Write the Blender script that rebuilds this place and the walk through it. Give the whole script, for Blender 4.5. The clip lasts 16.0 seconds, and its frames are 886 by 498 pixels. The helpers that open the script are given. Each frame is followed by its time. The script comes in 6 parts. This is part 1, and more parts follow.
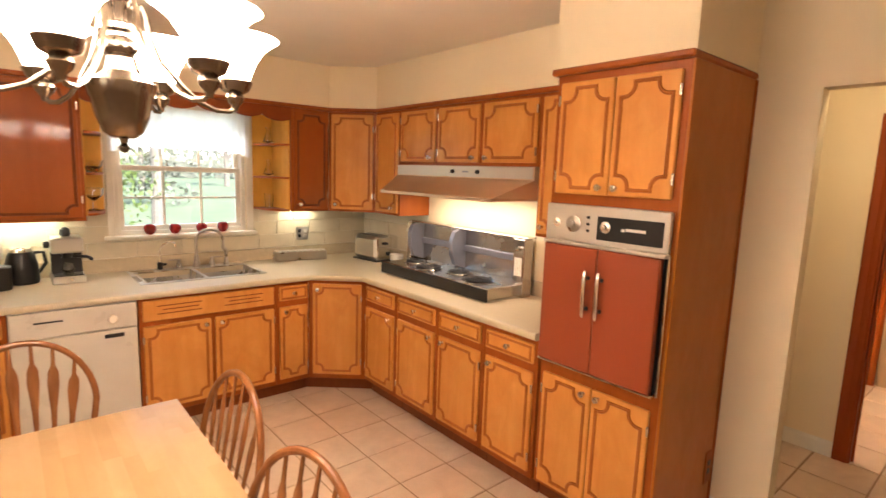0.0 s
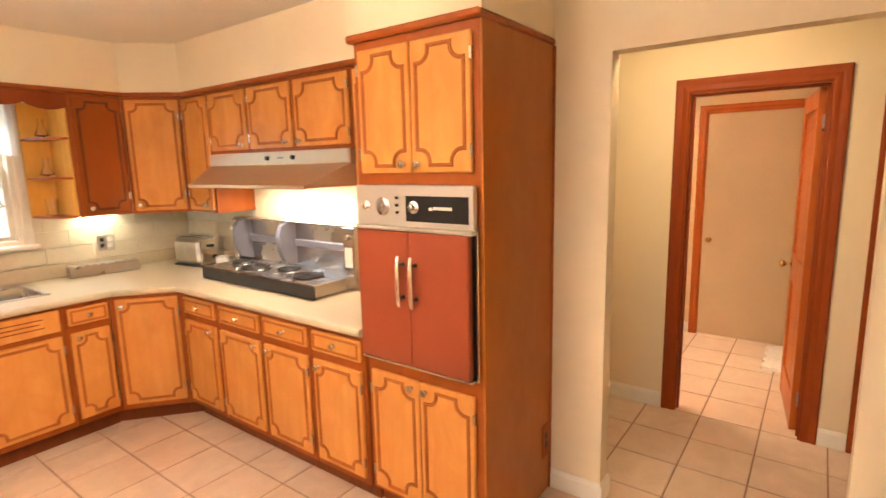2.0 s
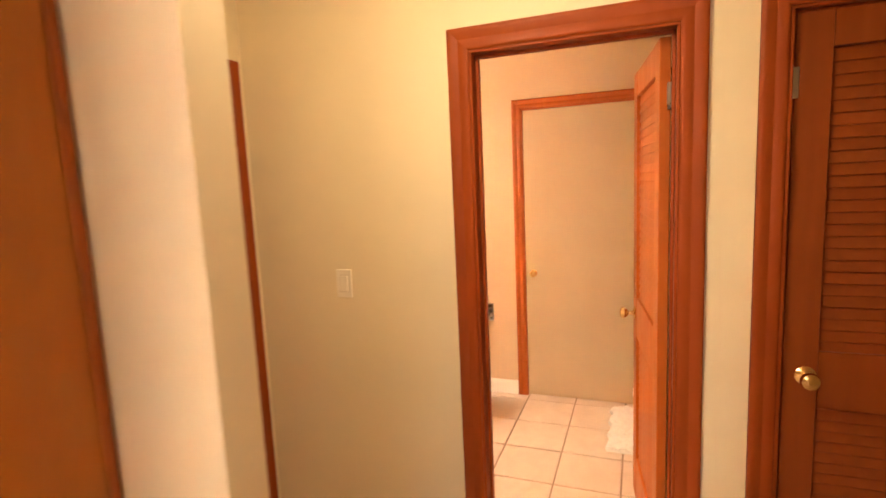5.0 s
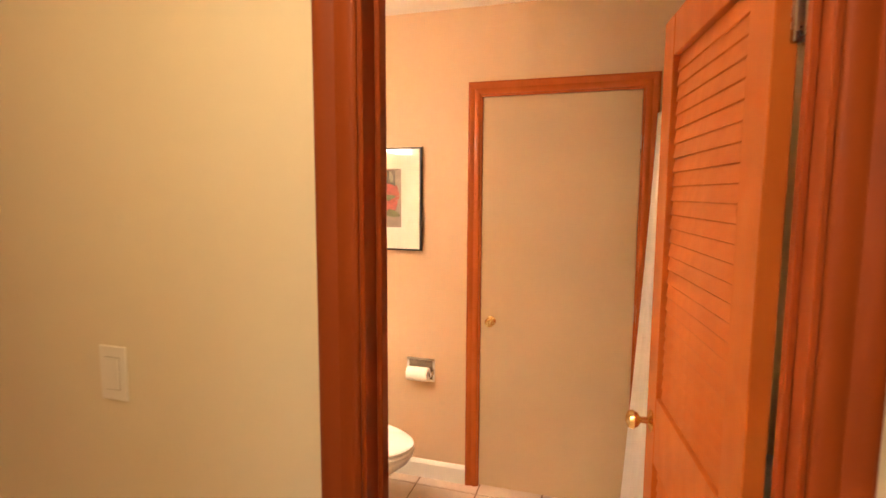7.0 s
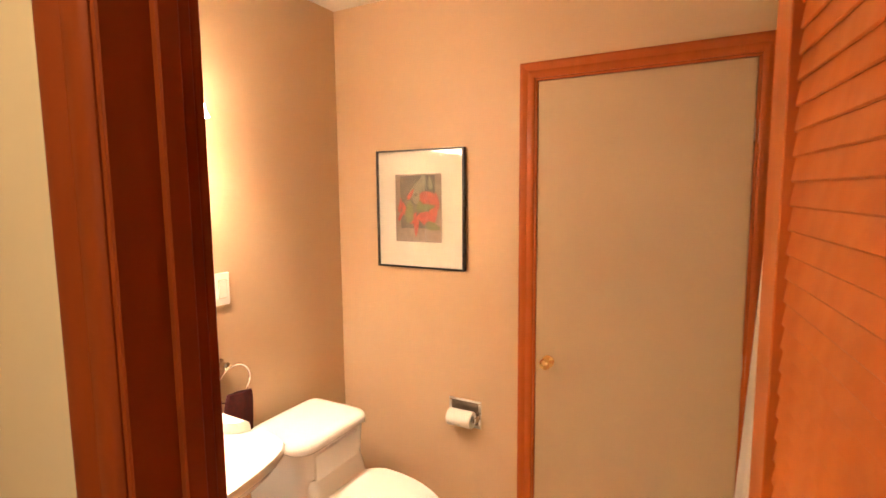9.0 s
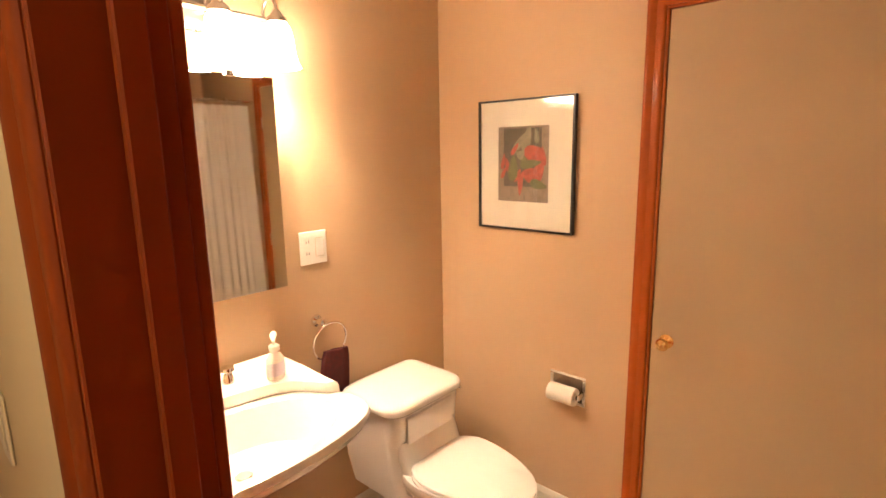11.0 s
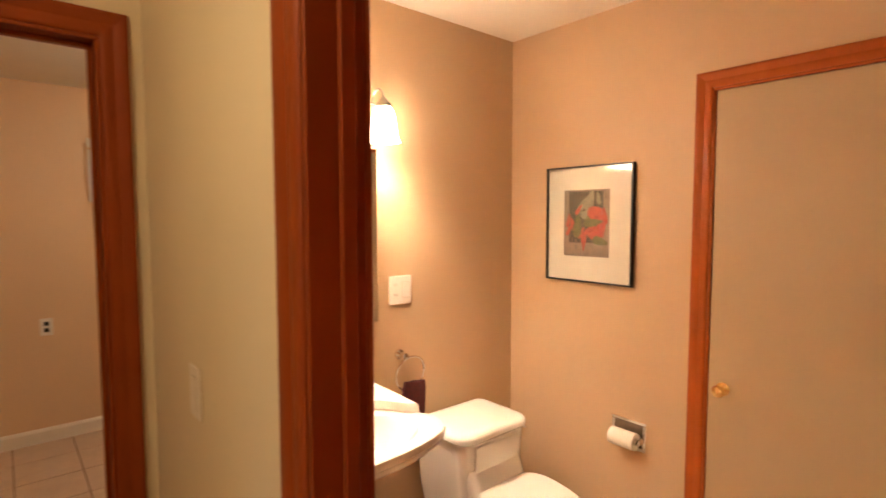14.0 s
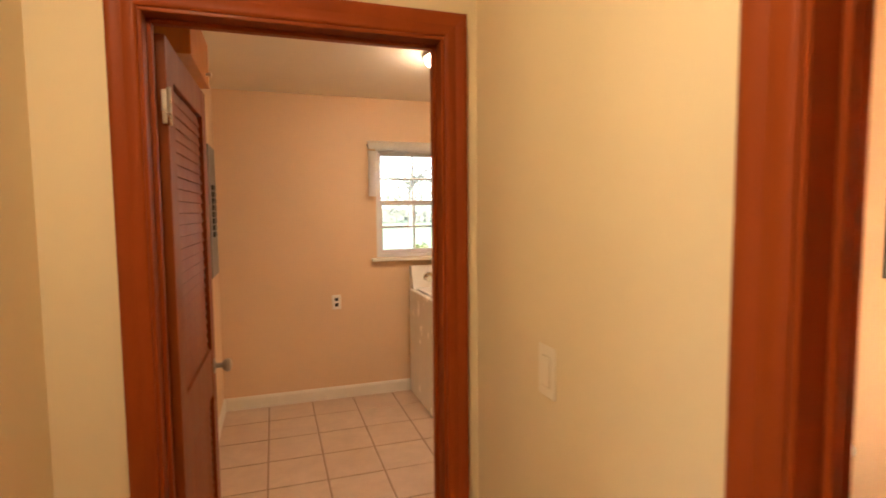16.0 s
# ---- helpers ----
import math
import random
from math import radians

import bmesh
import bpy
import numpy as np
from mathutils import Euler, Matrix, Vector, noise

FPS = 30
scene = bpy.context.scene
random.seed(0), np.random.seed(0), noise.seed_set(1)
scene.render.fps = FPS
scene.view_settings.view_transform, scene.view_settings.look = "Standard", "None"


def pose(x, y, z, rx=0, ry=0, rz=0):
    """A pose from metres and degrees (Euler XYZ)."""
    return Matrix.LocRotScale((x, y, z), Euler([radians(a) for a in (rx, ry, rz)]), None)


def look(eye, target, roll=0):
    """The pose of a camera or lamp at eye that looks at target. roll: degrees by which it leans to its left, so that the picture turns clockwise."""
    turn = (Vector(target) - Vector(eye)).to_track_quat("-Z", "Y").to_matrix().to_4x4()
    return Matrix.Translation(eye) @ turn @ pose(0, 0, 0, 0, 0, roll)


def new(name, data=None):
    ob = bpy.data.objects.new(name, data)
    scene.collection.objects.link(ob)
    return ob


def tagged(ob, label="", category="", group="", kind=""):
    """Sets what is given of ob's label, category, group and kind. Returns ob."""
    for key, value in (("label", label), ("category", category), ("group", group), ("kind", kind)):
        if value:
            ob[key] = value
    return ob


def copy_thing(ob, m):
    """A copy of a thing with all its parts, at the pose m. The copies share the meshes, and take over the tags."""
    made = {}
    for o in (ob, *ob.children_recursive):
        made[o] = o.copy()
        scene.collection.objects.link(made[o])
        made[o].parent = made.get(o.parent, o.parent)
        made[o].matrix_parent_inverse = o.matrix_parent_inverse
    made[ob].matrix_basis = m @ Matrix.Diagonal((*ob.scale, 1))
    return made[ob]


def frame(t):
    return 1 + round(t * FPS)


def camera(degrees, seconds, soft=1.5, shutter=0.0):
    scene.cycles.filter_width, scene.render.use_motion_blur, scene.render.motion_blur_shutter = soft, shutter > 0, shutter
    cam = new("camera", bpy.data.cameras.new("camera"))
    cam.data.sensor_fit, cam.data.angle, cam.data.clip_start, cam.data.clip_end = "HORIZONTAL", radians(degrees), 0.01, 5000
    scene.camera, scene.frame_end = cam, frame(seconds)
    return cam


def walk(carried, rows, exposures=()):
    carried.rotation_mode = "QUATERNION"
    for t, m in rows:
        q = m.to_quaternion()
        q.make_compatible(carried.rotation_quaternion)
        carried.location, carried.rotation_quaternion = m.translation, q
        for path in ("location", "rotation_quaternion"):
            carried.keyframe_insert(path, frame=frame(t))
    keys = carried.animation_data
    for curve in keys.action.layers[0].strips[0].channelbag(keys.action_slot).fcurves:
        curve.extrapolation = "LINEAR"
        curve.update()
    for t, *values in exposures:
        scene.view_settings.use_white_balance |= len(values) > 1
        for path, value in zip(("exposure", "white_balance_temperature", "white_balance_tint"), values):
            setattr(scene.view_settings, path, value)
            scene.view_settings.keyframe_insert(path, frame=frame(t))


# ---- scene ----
cam = camera(81.4, 16.0, 1.5, 0.5)
PATH = [
    (0, (0.506, 0.086, 1.678), (1.793, 1.59, 1.388), 2.0),
    (0.5, (0.568, 0.078, 1.679), (1.94, 1.5, 1.371), 1.1),
    (1, (0.645, 0.066, 1.66), (2.118, 1.379, 1.335), 0.8),
    (1.5, (0.748, 0.046, 1.649), (2.293, 1.272, 1.316), 0.1),
    (2, (0.9, 0.016, 1.64), (2.49, 1.183, 1.313), -1.3),
    (2.5, (1.101, 0.01, 1.619), (2.736, 1.117, 1.303), -2.6),
    (3, (1.379, 0.009, 1.616), (3.065, 1.037, 1.296), -3.7),
    (3.5, (1.648, 0.036, 1.598), (3.378, 0.992, 1.294), -4.0),
    (4, (1.927, 0.044, 1.591), (3.684, 0.962, 1.321), -4.2),
    (4.5, (2.242, 0.09, 1.58), (4.044, 0.916, 1.318), -3.3),
    (5, (2.534, 0.126, 1.566), (4.387, 0.834, 1.307), -2.6),
    (5.2, (2.65, 0.132, 1.567), (4.513, 0.813, 1.309), -2.2),
    (7.3, (3.669, 0.302, 1.545), (5.572, 0.88, 1.333), 0.4),
    (7.5, (3.743, 0.275, 1.575), (5.636, 0.88, 1.346), 0.6),
    (8, (3.886, 0.279, 1.568), (5.769, 0.923, 1.363), 0.4),
    (8.5, (4.016, 0.234, 1.603), (5.833, 1.041, 1.392), -0.3),
    (9, (4.089, 0.204, 1.592), (5.833, 1.157, 1.373), -0.5),
    (9.5, (4.17, 0.225, 1.609), (5.852, 1.275, 1.348), -1.0),
    (10, (4.223, 0.248, 1.599), (5.846, 1.376, 1.295), -1.3),
    (10.2, (4.238, 0.247, 1.593), (5.822, 1.425, 1.274), -1.3),
    (12.3, (4.268, 0.22, 1.562), (5.675, 1.588, 1.172), -0.2),
    (12.5, (4.252, 0.214, 1.555), (5.665, 1.581, 1.19), -0.0),
    (13, (4.207, 0.2, 1.544), (5.633, 1.571, 1.25), 0.2),
    (13.5, (4.137, 0.145, 1.552), (5.556, 1.54, 1.343), 0.2),
    (14, (4.043, 0.047, 1.558), (5.34, 1.563, 1.428), -0.1),
    (14.5, (3.947, -0.008, 1.543), (5.06, 1.651, 1.458), 0.3),
    (15, (3.876, 0.01, 1.537), (4.817, 1.772, 1.455), 0.5),
    (15.5, (3.826, 0.119, 1.53), (4.601, 1.959, 1.426), 0.5),
    (16, (3.775, 0.25, 1.53), (4.398, 2.145, 1.384), -0.5),
]
walk(cam, [(t, look(eye, target, roll)) for t, eye, target, roll in PATH], [(0, 2.0), (1, 2.2), (2, 2.46), (3.5, 2.54), (5, 2.72), (8, 2.22), (10, 2.08), (12.5, 1.76), (13.5, 1.84), (14.5, 1.95), (15.5, 2.32), (16, 2.5)])

# ---------------------------------------------------------------- light
world = bpy.data.worlds.new("sky")
scene.world = world
world.use_nodes = True
wn = world.node_tree
sky = wn.nodes.new("ShaderNodeTexSky")
sky.sky_type = "NISHITA"
sky.sun_disc = False
sky.sun_elevation, sky.sun_rotation = radians(40), radians(200)
wn.links.new(sky.outputs[0], wn.nodes["Background"].inputs[0])
wn.nodes["Background"].inputs[1].default_value = 0.15
sun = new("sun", bpy.data.lights.new("sun", "SUN"))
sun.data.energy, sun.data.angle, sun.data.color = 5.0, radians(0.6), (1, 0.95, 0.86)
sun.matrix_world = look((0, -20, 20), (-6, 8, 0))


def area_lamp(name, m, sx, sy, watts, color):
    lamp = new(name, bpy.data.lights.new(name, "AREA"))
    lamp.data.shape, lamp.data.size, lamp.data.size_y = "RECTANGLE", sx, sy
    lamp.data.energy, lamp.data.color = watts, color
    lamp.matrix_world = m
    return lamp


NYW = 4.36   # plane of the sink window
# daylight that comes in by the window behind the table, and the lamp in the range hood
area_lamp("back_window_light", look((-2.52, -0.3, 1.55), (1.0, 0.1, 1.1)), 1.5, 1.25, 3.2, (1.0, 0.90, 0.80))
area_lamp("sink_window_light", look((1.565, NYW + 0.75, 2.85), (1.565, NYW - 0.1, 1.70)), 0.90, 0.5, 19, (0.96, 0.98, 1.0))
area_lamp("hood_light", look((2.90, 2.7, 1.51), (2.95, 2.7, 0.9)), 0.9, 0.22, 2.4, (1.0, 0.82, 0.64))

# ---------------------------------------------------------------- materials


def shader(name):
    m = bpy.data.materials.new(name)
    m.use_nodes = True
    return m, m.node_tree, m.node_tree.nodes["Principled BSDF"]


def add_node(tree, kind, **values):
    n = tree.nodes.new(kind)
    for k, v in values.items():
        n.inputs[k].default_value = v
    return n


def mixed(tree, fac, a, b, blend="MIX"):
    n = tree.nodes.new("ShaderNodeMix")
    n.data_type, n.blend_type = "RGBA", blend
    for slot, v in ((0, fac), (6, a), (7, b)):
        if isinstance(v, bpy.types.NodeSocket):
            tree.links.new(v, n.inputs[slot])
        else:
            n.inputs[slot].default_value = v if slot == 0 else (*v, 1)
    return n.outputs[2]


def place(tree, scale=(1, 1, 1), world_space=False):
    c = tree.nodes.new("ShaderNodeNewGeometry" if world_space else "ShaderNodeTexCoord")
    m = tree.nodes.new("ShaderNodeMapping")
    m.inputs["Scale"].default_value = scale
    tree.links.new(c.outputs["Position" if world_space else "Object"], m.inputs[0])
    return m.outputs[0]


def noise_of(tree, vec, scale, detail=4, rough=0.55, distort=0.0):
    n = add_node(tree, "ShaderNodeTexNoise", Scale=scale, Detail=detail, Roughness=rough, Distortion=distort)
    tree.links.new(vec, n.inputs["Vector"])
    return n.outputs["Fac"]


def span(tree, value, lo, hi, to_lo=0.0, to_hi=1.0):
    n = add_node(tree, "ShaderNodeMapRange", **{"From Min": lo, "From Max": hi, "To Min": to_lo, "To Max": to_hi})
    tree.links.new(value, n.inputs["Value"])
    return n.outputs[0]


def bumped(tree, bsdf, height, strength=0.2, distance=0.002):
    b = add_node(tree, "ShaderNodeBump", Strength=strength, Distance=distance)
    tree.links.new(height, b.inputs["Height"])
    tree.links.new(b.outputs[0], bsdf.inputs["Normal"])


def plain(name, color, rough=0.5, metal=0.0, vary=0.12, scale=6.0, bump=0.08, coat=0.0, fine=90.0):
    """A painted, moulded or metal surface with faint blotches and fine relief."""
    m, t, b = shader(name)
    vec = place(t, world_space=True)
    big, small = noise_of(t, vec, scale), noise_of(t, vec, fine, 2)
    dark = tuple(c * (1 - vary) for c in color)
    t.links.new(mixed(t, span(t, big, 0.35, 0.65), dark, color), b.inputs["Base Color"])
    t.links.new(span(t, big, 0.3, 0.7, max(rough - 0.04, 0.01), min(rough + 0.04, 1)), b.inputs["Roughness"])
    b.inputs["Metallic"].default_value = metal
    b.inputs["Coat Weight"].default_value = coat
    b.inputs["Coat Roughness"].default_value = 0.12
    if bump:
        bumped(t, b, small, bump, 0.001)
    return m


def wood(name, light, dark, rough=0.3, axis=2, grain=34.0, coat=0.35, blotch=0.5):
    """Stained, varnished wood with the grain along one axis of the thing."""
    m, t, b = shader(name)
    stretch = [1.0, 1.0, 1.0]
    stretch[axis] = 0.06
    rand = t.nodes.new("ShaderNodeObjectInfo").outputs["Random"]
    vec = place(t, tuple(stretch))
    add = t.nodes.new("ShaderNodeVectorMath")
    add.operation = "ADD"
    shift = t.nodes.new("ShaderNodeCombineXYZ")
    mul = t.nodes.new("ShaderNodeMath")
    mul.operation = "MULTIPLY"
    mul.inputs[1].default_value = 37.0
    t.links.new(rand, mul.inputs[0])
    for i in range(3):
        t.links.new(mul.outputs[0], shift.inputs[i])
    t.links.new(vec, add.inputs[0])
    t.links.new(shift.outputs[0], add.inputs[1])
    v = add.outputs[0]
    lines = noise_of(t, v, grain, 3, 0.5, 0.3)
    broad = noise_of(t, place(t, (1, 1, 0.5) if axis == 2 else (1, 0.5, 1)), 9.0, 4, 0.6, 0.8)
    c = mixed(t, span(t, lines, 0.25, 0.75), dark, light)
    warm = (light[0] * 0.78, light[1] * 0.64, light[2] * 0.55)
    fac = span(t, broad, 0.35, 0.7, 0.0, blotch)
    c = mixed(t, fac, c, warm)
    c2 = mixed(t, span(t, rand, 0, 1, 0.0, 0.22), c, dark)
    t.links.new(c2, b.inputs["Base Color"])
    t.links.new(span(t, broad, 0.3, 0.7, rough + 0.1, rough + 0.18), b.inputs["Roughness"])
    b.inputs["Specular IOR Level"].default_value = 0.2
    b.inputs["Coat Weight"].default_value = coat * 0.5
    b.inputs["Coat Roughness"].default_value = 0.07
    bumped(t, b, lines, 0.05, 0.001)
    return m


def glow(name, color, strength):
    m, t, b = shader(name)
    b.inputs["Base Color"].default_value = (0.9, 0.88, 0.82, 1)
    b.inputs["Emission Color"].default_value = (*color, 1)
    b.inputs["Emission Strength"].default_value = strength
    b.inputs["Roughness"].default_value = 0.25
    return m


def clear_glass(name, tint=(1, 1, 1), rough=0.0):
    m, t, b = shader(name)
    b.inputs["Base Color"].default_value = (*tint, 1)
    b.inputs["Transmission Weight"].default_value = 1
    b.inputs["Roughness"].default_value = rough
    b.inputs["IOR"].default_value = 1.45
    return m


M_WALL = plain("cream_wall_paint", (0.80, 0.675, 0.46), 0.6, vary=0.05, scale=1.6, bump=0.12, fine=160)
M_BATH = plain("tan_wall_paint", (0.60, 0.415, 0.245), 0.55, vary=0.05, scale=1.6, bump=0.12, fine=160)
M_LAUNDRY = plain("peach_wall_paint", (0.76, 0.55, 0.34), 0.6, vary=0.05, scale=1.6, bump=0.12, fine=160)
M_CEIL = plain("white_ceiling_paint", (0.80, 0.74, 0.62), 0.75, vary=0.04, scale=2, bump=0.2, fine=220)
M_TRIMWHITE = plain("white_trim_paint", (0.80, 0.76, 0.66), 0.4, vary=0.05, bump=0.05)
M_DOORWOOD = wood("honey_maple", (0.72, 0.335, 0.082), (0.60, 0.245, 0.052), 0.3, 2, 14, 0.5, 0.85)
M_FRAMEWOOD = wood("red_brown_maple", (0.36, 0.092, 0.012), (0.29, 0.068, 0.009), 0.32, 2, 18, 0.4)
M_PANELWOOD = wood("brown_maple_panel", (0.43, 0.140, 0.017), (0.39, 0.122, 0.015), 0.3, 2, 10, 0.45, 0.4)
# darker copy of the door wood: shade on the window wall's doors is painted in
M_BACKLITDOOR = wood("backlit_door_maple", (0.36, 0.092, 0.013), (0.30, 0.072, 0.010), 0.30, 2, 12, 0.4, 0.5)
M_PANEL = plain("champagne_metal", (0.58, 0.54, 0.47), 0.36, 0.45, vary=0.04, bump=0, scale=3)
# very dark wood: shade of toe kicks, vent grooves and routed lines put into colour
M_RECESS = wood("recess_shade_wood", (0.20, 0.05, 0.010), (0.15, 0.036, 0.008), 0.4, 2, 40, 0.2)
M_BEAD = wood("routed_bead_wood", (0.43, 0.14, 0.025), (0.37, 0.112, 0.02), 0.35, 2, 30, 0.3)
# valance wood, with the shade of its window-backed side in the colour
M_VALANCE = wood("backlit_maple_board", (0.27, 0.06, 0.010), (0.22, 0.045, 0.008), 0.3, 0, 14, 0.4)
M_HOOD = plain("warm_brushed_metal", (0.66, 0.47, 0.32), 0.34, 0.75, vary=0.08, bump=0, scale=5)
M_BRONZE = plain("aged_nickel", (0.27, 0.22, 0.17), 0.22, 1.0, vary=0.25, scale=14, bump=0)
M_ALMOND = plain("almond_enamel", (0.62, 0.57, 0.48), 0.3, vary=0.04, bump=0, coat=0.2)
M_CASING = wood("red_stained_casing", (0.31, 0.060, 0.008), (0.26, 0.047, 0.006), 0.36, 2, 16, 0.04)
M_ORANGECASING = wood("orange_stained_casing", (0.42, 0.10, 0.014), (0.36, 0.08, 0.011), 0.3, 2, 16, 0.3)
M_LOUVRE = wood("orange_stained_pine", (0.44, 0.115, 0.015), (0.38, 0.095, 0.012), 0.35, 2, 20, 0.3)
# louvre pine darkened: weaker light on closet and laundry doors is in the colour
M_DIMLOUVRE = wood("dim_lit_stained_pine", (0.27, 0.060, 0.009), (0.21, 0.044, 0.007), 0.34, 2, 20, 0.3)
M_TABLE = wood("butcher_block_maple", (0.44, 0.26, 0.11), (0.36, 0.19, 0.07), 0.25, 1, 16, 0.5, 0.35)
M_CHAIR = wood("oak_chair_wood", (0.29, 0.115, 0.035), (0.17, 0.058, 0.016), 0.3, 2, 40, 0.4)
M_COUNTER = plain("beige_laminate", (0.55, 0.45, 0.30), 0.38, vary=0.08, scale=30, bump=0.03, fine=300)
M_GROUT = plain("brown_grout", (0.33, 0.205, 0.125), 0.85, vary=0.2, scale=14)
M_STEEL = plain("brushed_steel", (0.66, 0.63, 0.58), 0.30, 1.0, vary=0.06, bump=0, scale=3)
M_COOKSTEEL = plain("dark_polished_steel", (0.55, 0.51, 0.47), 0.25, 1.0, vary=0.1, bump=0, scale=3)
M_CHROME = plain("chrome", (0.82, 0.80, 0.77), 0.08, 1.0, vary=0.02, bump=0)
M_PEWTER = plain("brushed_nickel", (0.46, 0.41, 0.35), 0.3, 1.0, vary=0.1, scale=12, bump=0)
M_KNOB = plain("satin_nickel", (0.70, 0.64, 0.54), 0.24, 1.0, vary=0.06, scale=12, bump=0)
M_BRASS = plain("polished_brass", (0.80, 0.55, 0.22), 0.18, 1.0, vary=0.05, bump=0)
M_BLACK = plain("black_plastic", (0.009, 0.008, 0.008), 0.34, vary=0.2, bump=0.03)
M_WHITE = plain("white_enamel", (0.82, 0.80, 0.74), 0.25, vary=0.03, bump=0, coat=0.3)
M_PORCELAIN = plain("white_porcelain", (0.88, 0.86, 0.80), 0.12, vary=0.02, bump=0, coat=0.6)
M_OVENRED = plain("copper_red_enamel", (0.28, 0.054, 0.018), 0.4, vary=0.04, scale=3, bump=0, coat=0.1)
M_TANDOOR = plain("tan_door_paint", (0.50, 0.36, 0.205), 0.5, vary=0.06, scale=2, bump=0.1)
M_SHADE = glow("lit_frosted_glass", (1.0, 0.775, 0.62), 16.5)
M_TUBE = glow("lit_tube", (0.98, 0.95, 0.74), 10.0)
M_GLASS = clear_glass("clear_glass")
M_MIRROR = plain("mirror_silver", (0.9, 0.9, 0.88), 0.015, 1.0, vary=0.0, bump=0)


def tile_material():
    m, t, b = shader("beige_ceramic_tile")
    vec = place(t, world_space=True)
    rand = t.nodes.new("ShaderNodeObjectInfo").outputs["Random"]
    cloud, speck = noise_of(t, vec, 7, 5, 0.6, 0.4), noise_of(t, vec, 120, 3)
    c = mixed(t, span(t, cloud, 0.3, 0.7), (0.54, 0.40, 0.285), (0.66, 0.51, 0.375))
    c = mixed(t, span(t, rand, 0, 1, 0, 0.3), c, (0.56, 0.38, 0.25))
    c = mixed(t, span(t, speck, 0.55, 0.75, 0, 0.3), c, (0.40, 0.27, 0.17))
    t.links.new(c, b.inputs["Base Color"])
    t.links.new(span(t, cloud, 0.3, 0.7, 0.28, 0.42), b.inputs["Roughness"])
    bumped(t, b, cloud, 0.08, 0.003)
    return m


M_TILE = tile_material()

# ---------------------------------------------------------------- mesh helpers


def finish(bm, smooth=False, angle=35):
    me = bpy.data.meshes.new("mesh")
    bmesh.ops.recalc_face_normals(bm, faces=bm.faces)
    bm.to_mesh(me)
    bm.free()
    if smooth:
        me.polygons.foreach_set("use_smooth", [True] * len(me.polygons))
        me.set_sharp_from_angle(angle=radians(angle))
    return me


def part(name, bm, material, parent, label="", smooth=True):
    """Links a bmesh as one mesh object under a thing or part; the mesh is in the parent's own frame."""
    ob = new(name, finish(bm, smooth))
    ob.data.materials.append(material)
    ob.parent = parent
    if label:
        ob["label"] = label
    return ob


def thing(name, m, label, category, group="", kind=""):
    ob = new(name)
    ob.empty_display_size = 0.05
    ob.matrix_world = m
    return tagged(ob, label, category, group, kind)


def solid(name, bm, material, label, category="", kind="", m=None, smooth=True, group=""):
    ob = new(name, finish(bm, smooth))
    ob.data.materials.append(material)
    if m is not None:
        ob.matrix_world = m
    return tagged(ob, label, category, group, kind)


def box(bm, lo, hi, bevel=0.0, segs=1):
    lo, hi = Vector(lo), Vector(hi)
    r = bmesh.ops.create_cube(bm, size=1, matrix=Matrix.Translation((lo + hi) / 2) @ Matrix.Diagonal((*(hi - lo), 1)))
    if bevel:
        edges = list({e for v in r["verts"] for e in v.link_edges})
        bmesh.ops.bevel(bm, geom=edges, offset=bevel, segments=segs, profile=0.5, affect="EDGES")
    return bm


def boxes(*items, bevel=0.0):
    bm = bmesh.new()
    for lo, hi in items:
        box(bm, lo, hi, bevel)
    return bm


def lathe(bm, profile, m=None, n=20, cap=True):
    """Turns (radius, height) pairs round the z axis."""
    m = m or Matrix()
    rings = []
    for r, z in profile:
        if r < 1e-5:
            rings.append([bm.verts.new(m @ Vector((0, 0, z)))])
        else:
            rings.append([bm.verts.new(m @ Vector((r * math.cos(2 * math.pi * i / n), r * math.sin(2 * math.pi * i / n), z))) for i in range(n)])
    for a, b in zip(rings, rings[1:]):
        for i in range(n):
            j = (i + 1) % n
            if len(a) == 1 and len(b) > 1:
                bm.faces.new((a[0], b[i], b[j]))
            elif len(b) == 1 and len(a) > 1:
                bm.faces.new((a[i], a[j], b[0]))
            elif len(a) > 1:
                bm.faces.new((a[i], a[j], b[j], b[i]))
    if cap:
        for ring in (rings[0], rings[-1]):
            if len(ring) > 2:
                bm.faces.new(ring)
    return bm


def tube(bm, points, radius, n=8, closed=False):
    """A round rod along points; radius may be a list."""
    pts = [Vector(p) for p in points]
    rad = radius if isinstance(radius, (list, tuple)) else [radius] * len(pts)
    rings, up = [], None
    for i, p in enumerate(pts):
        a = pts[i - 1] if (i or closed) else p
        b = pts[(i + 1) % len(pts)] if (i + 1 < len(pts) or closed) else p
        d = (b - a).normalized()
        if up is None:
            up = Vector((0, 0, 1)) if abs(d.z) < 0.9 else Vector((1, 0, 0))
        side = d.cross(up)
        if side.length < 1e-4:
            side = d.cross(Vector((0, 1, 0)))
        side.normalize()
        up = side.cross(d).normalized()
        rings.append([bm.verts.new(p + rad[i] * (math.cos(2 * math.pi * k / n) * side + math.sin(2 * math.pi * k / n) * up)) for k in range(n)])
    pairs = list(zip(rings, rings[1:])) + ([(rings[-1], rings[0])] if closed else [])
    for a, b in pairs:
        for k in range(n):
            bm.faces.new((a[k], a[(k + 1) % n], b[(k + 1) % n], b[k]))
    if not closed:
        bm.faces.new(rings[0])
        bm.faces.new(rings[-1])
    return bm


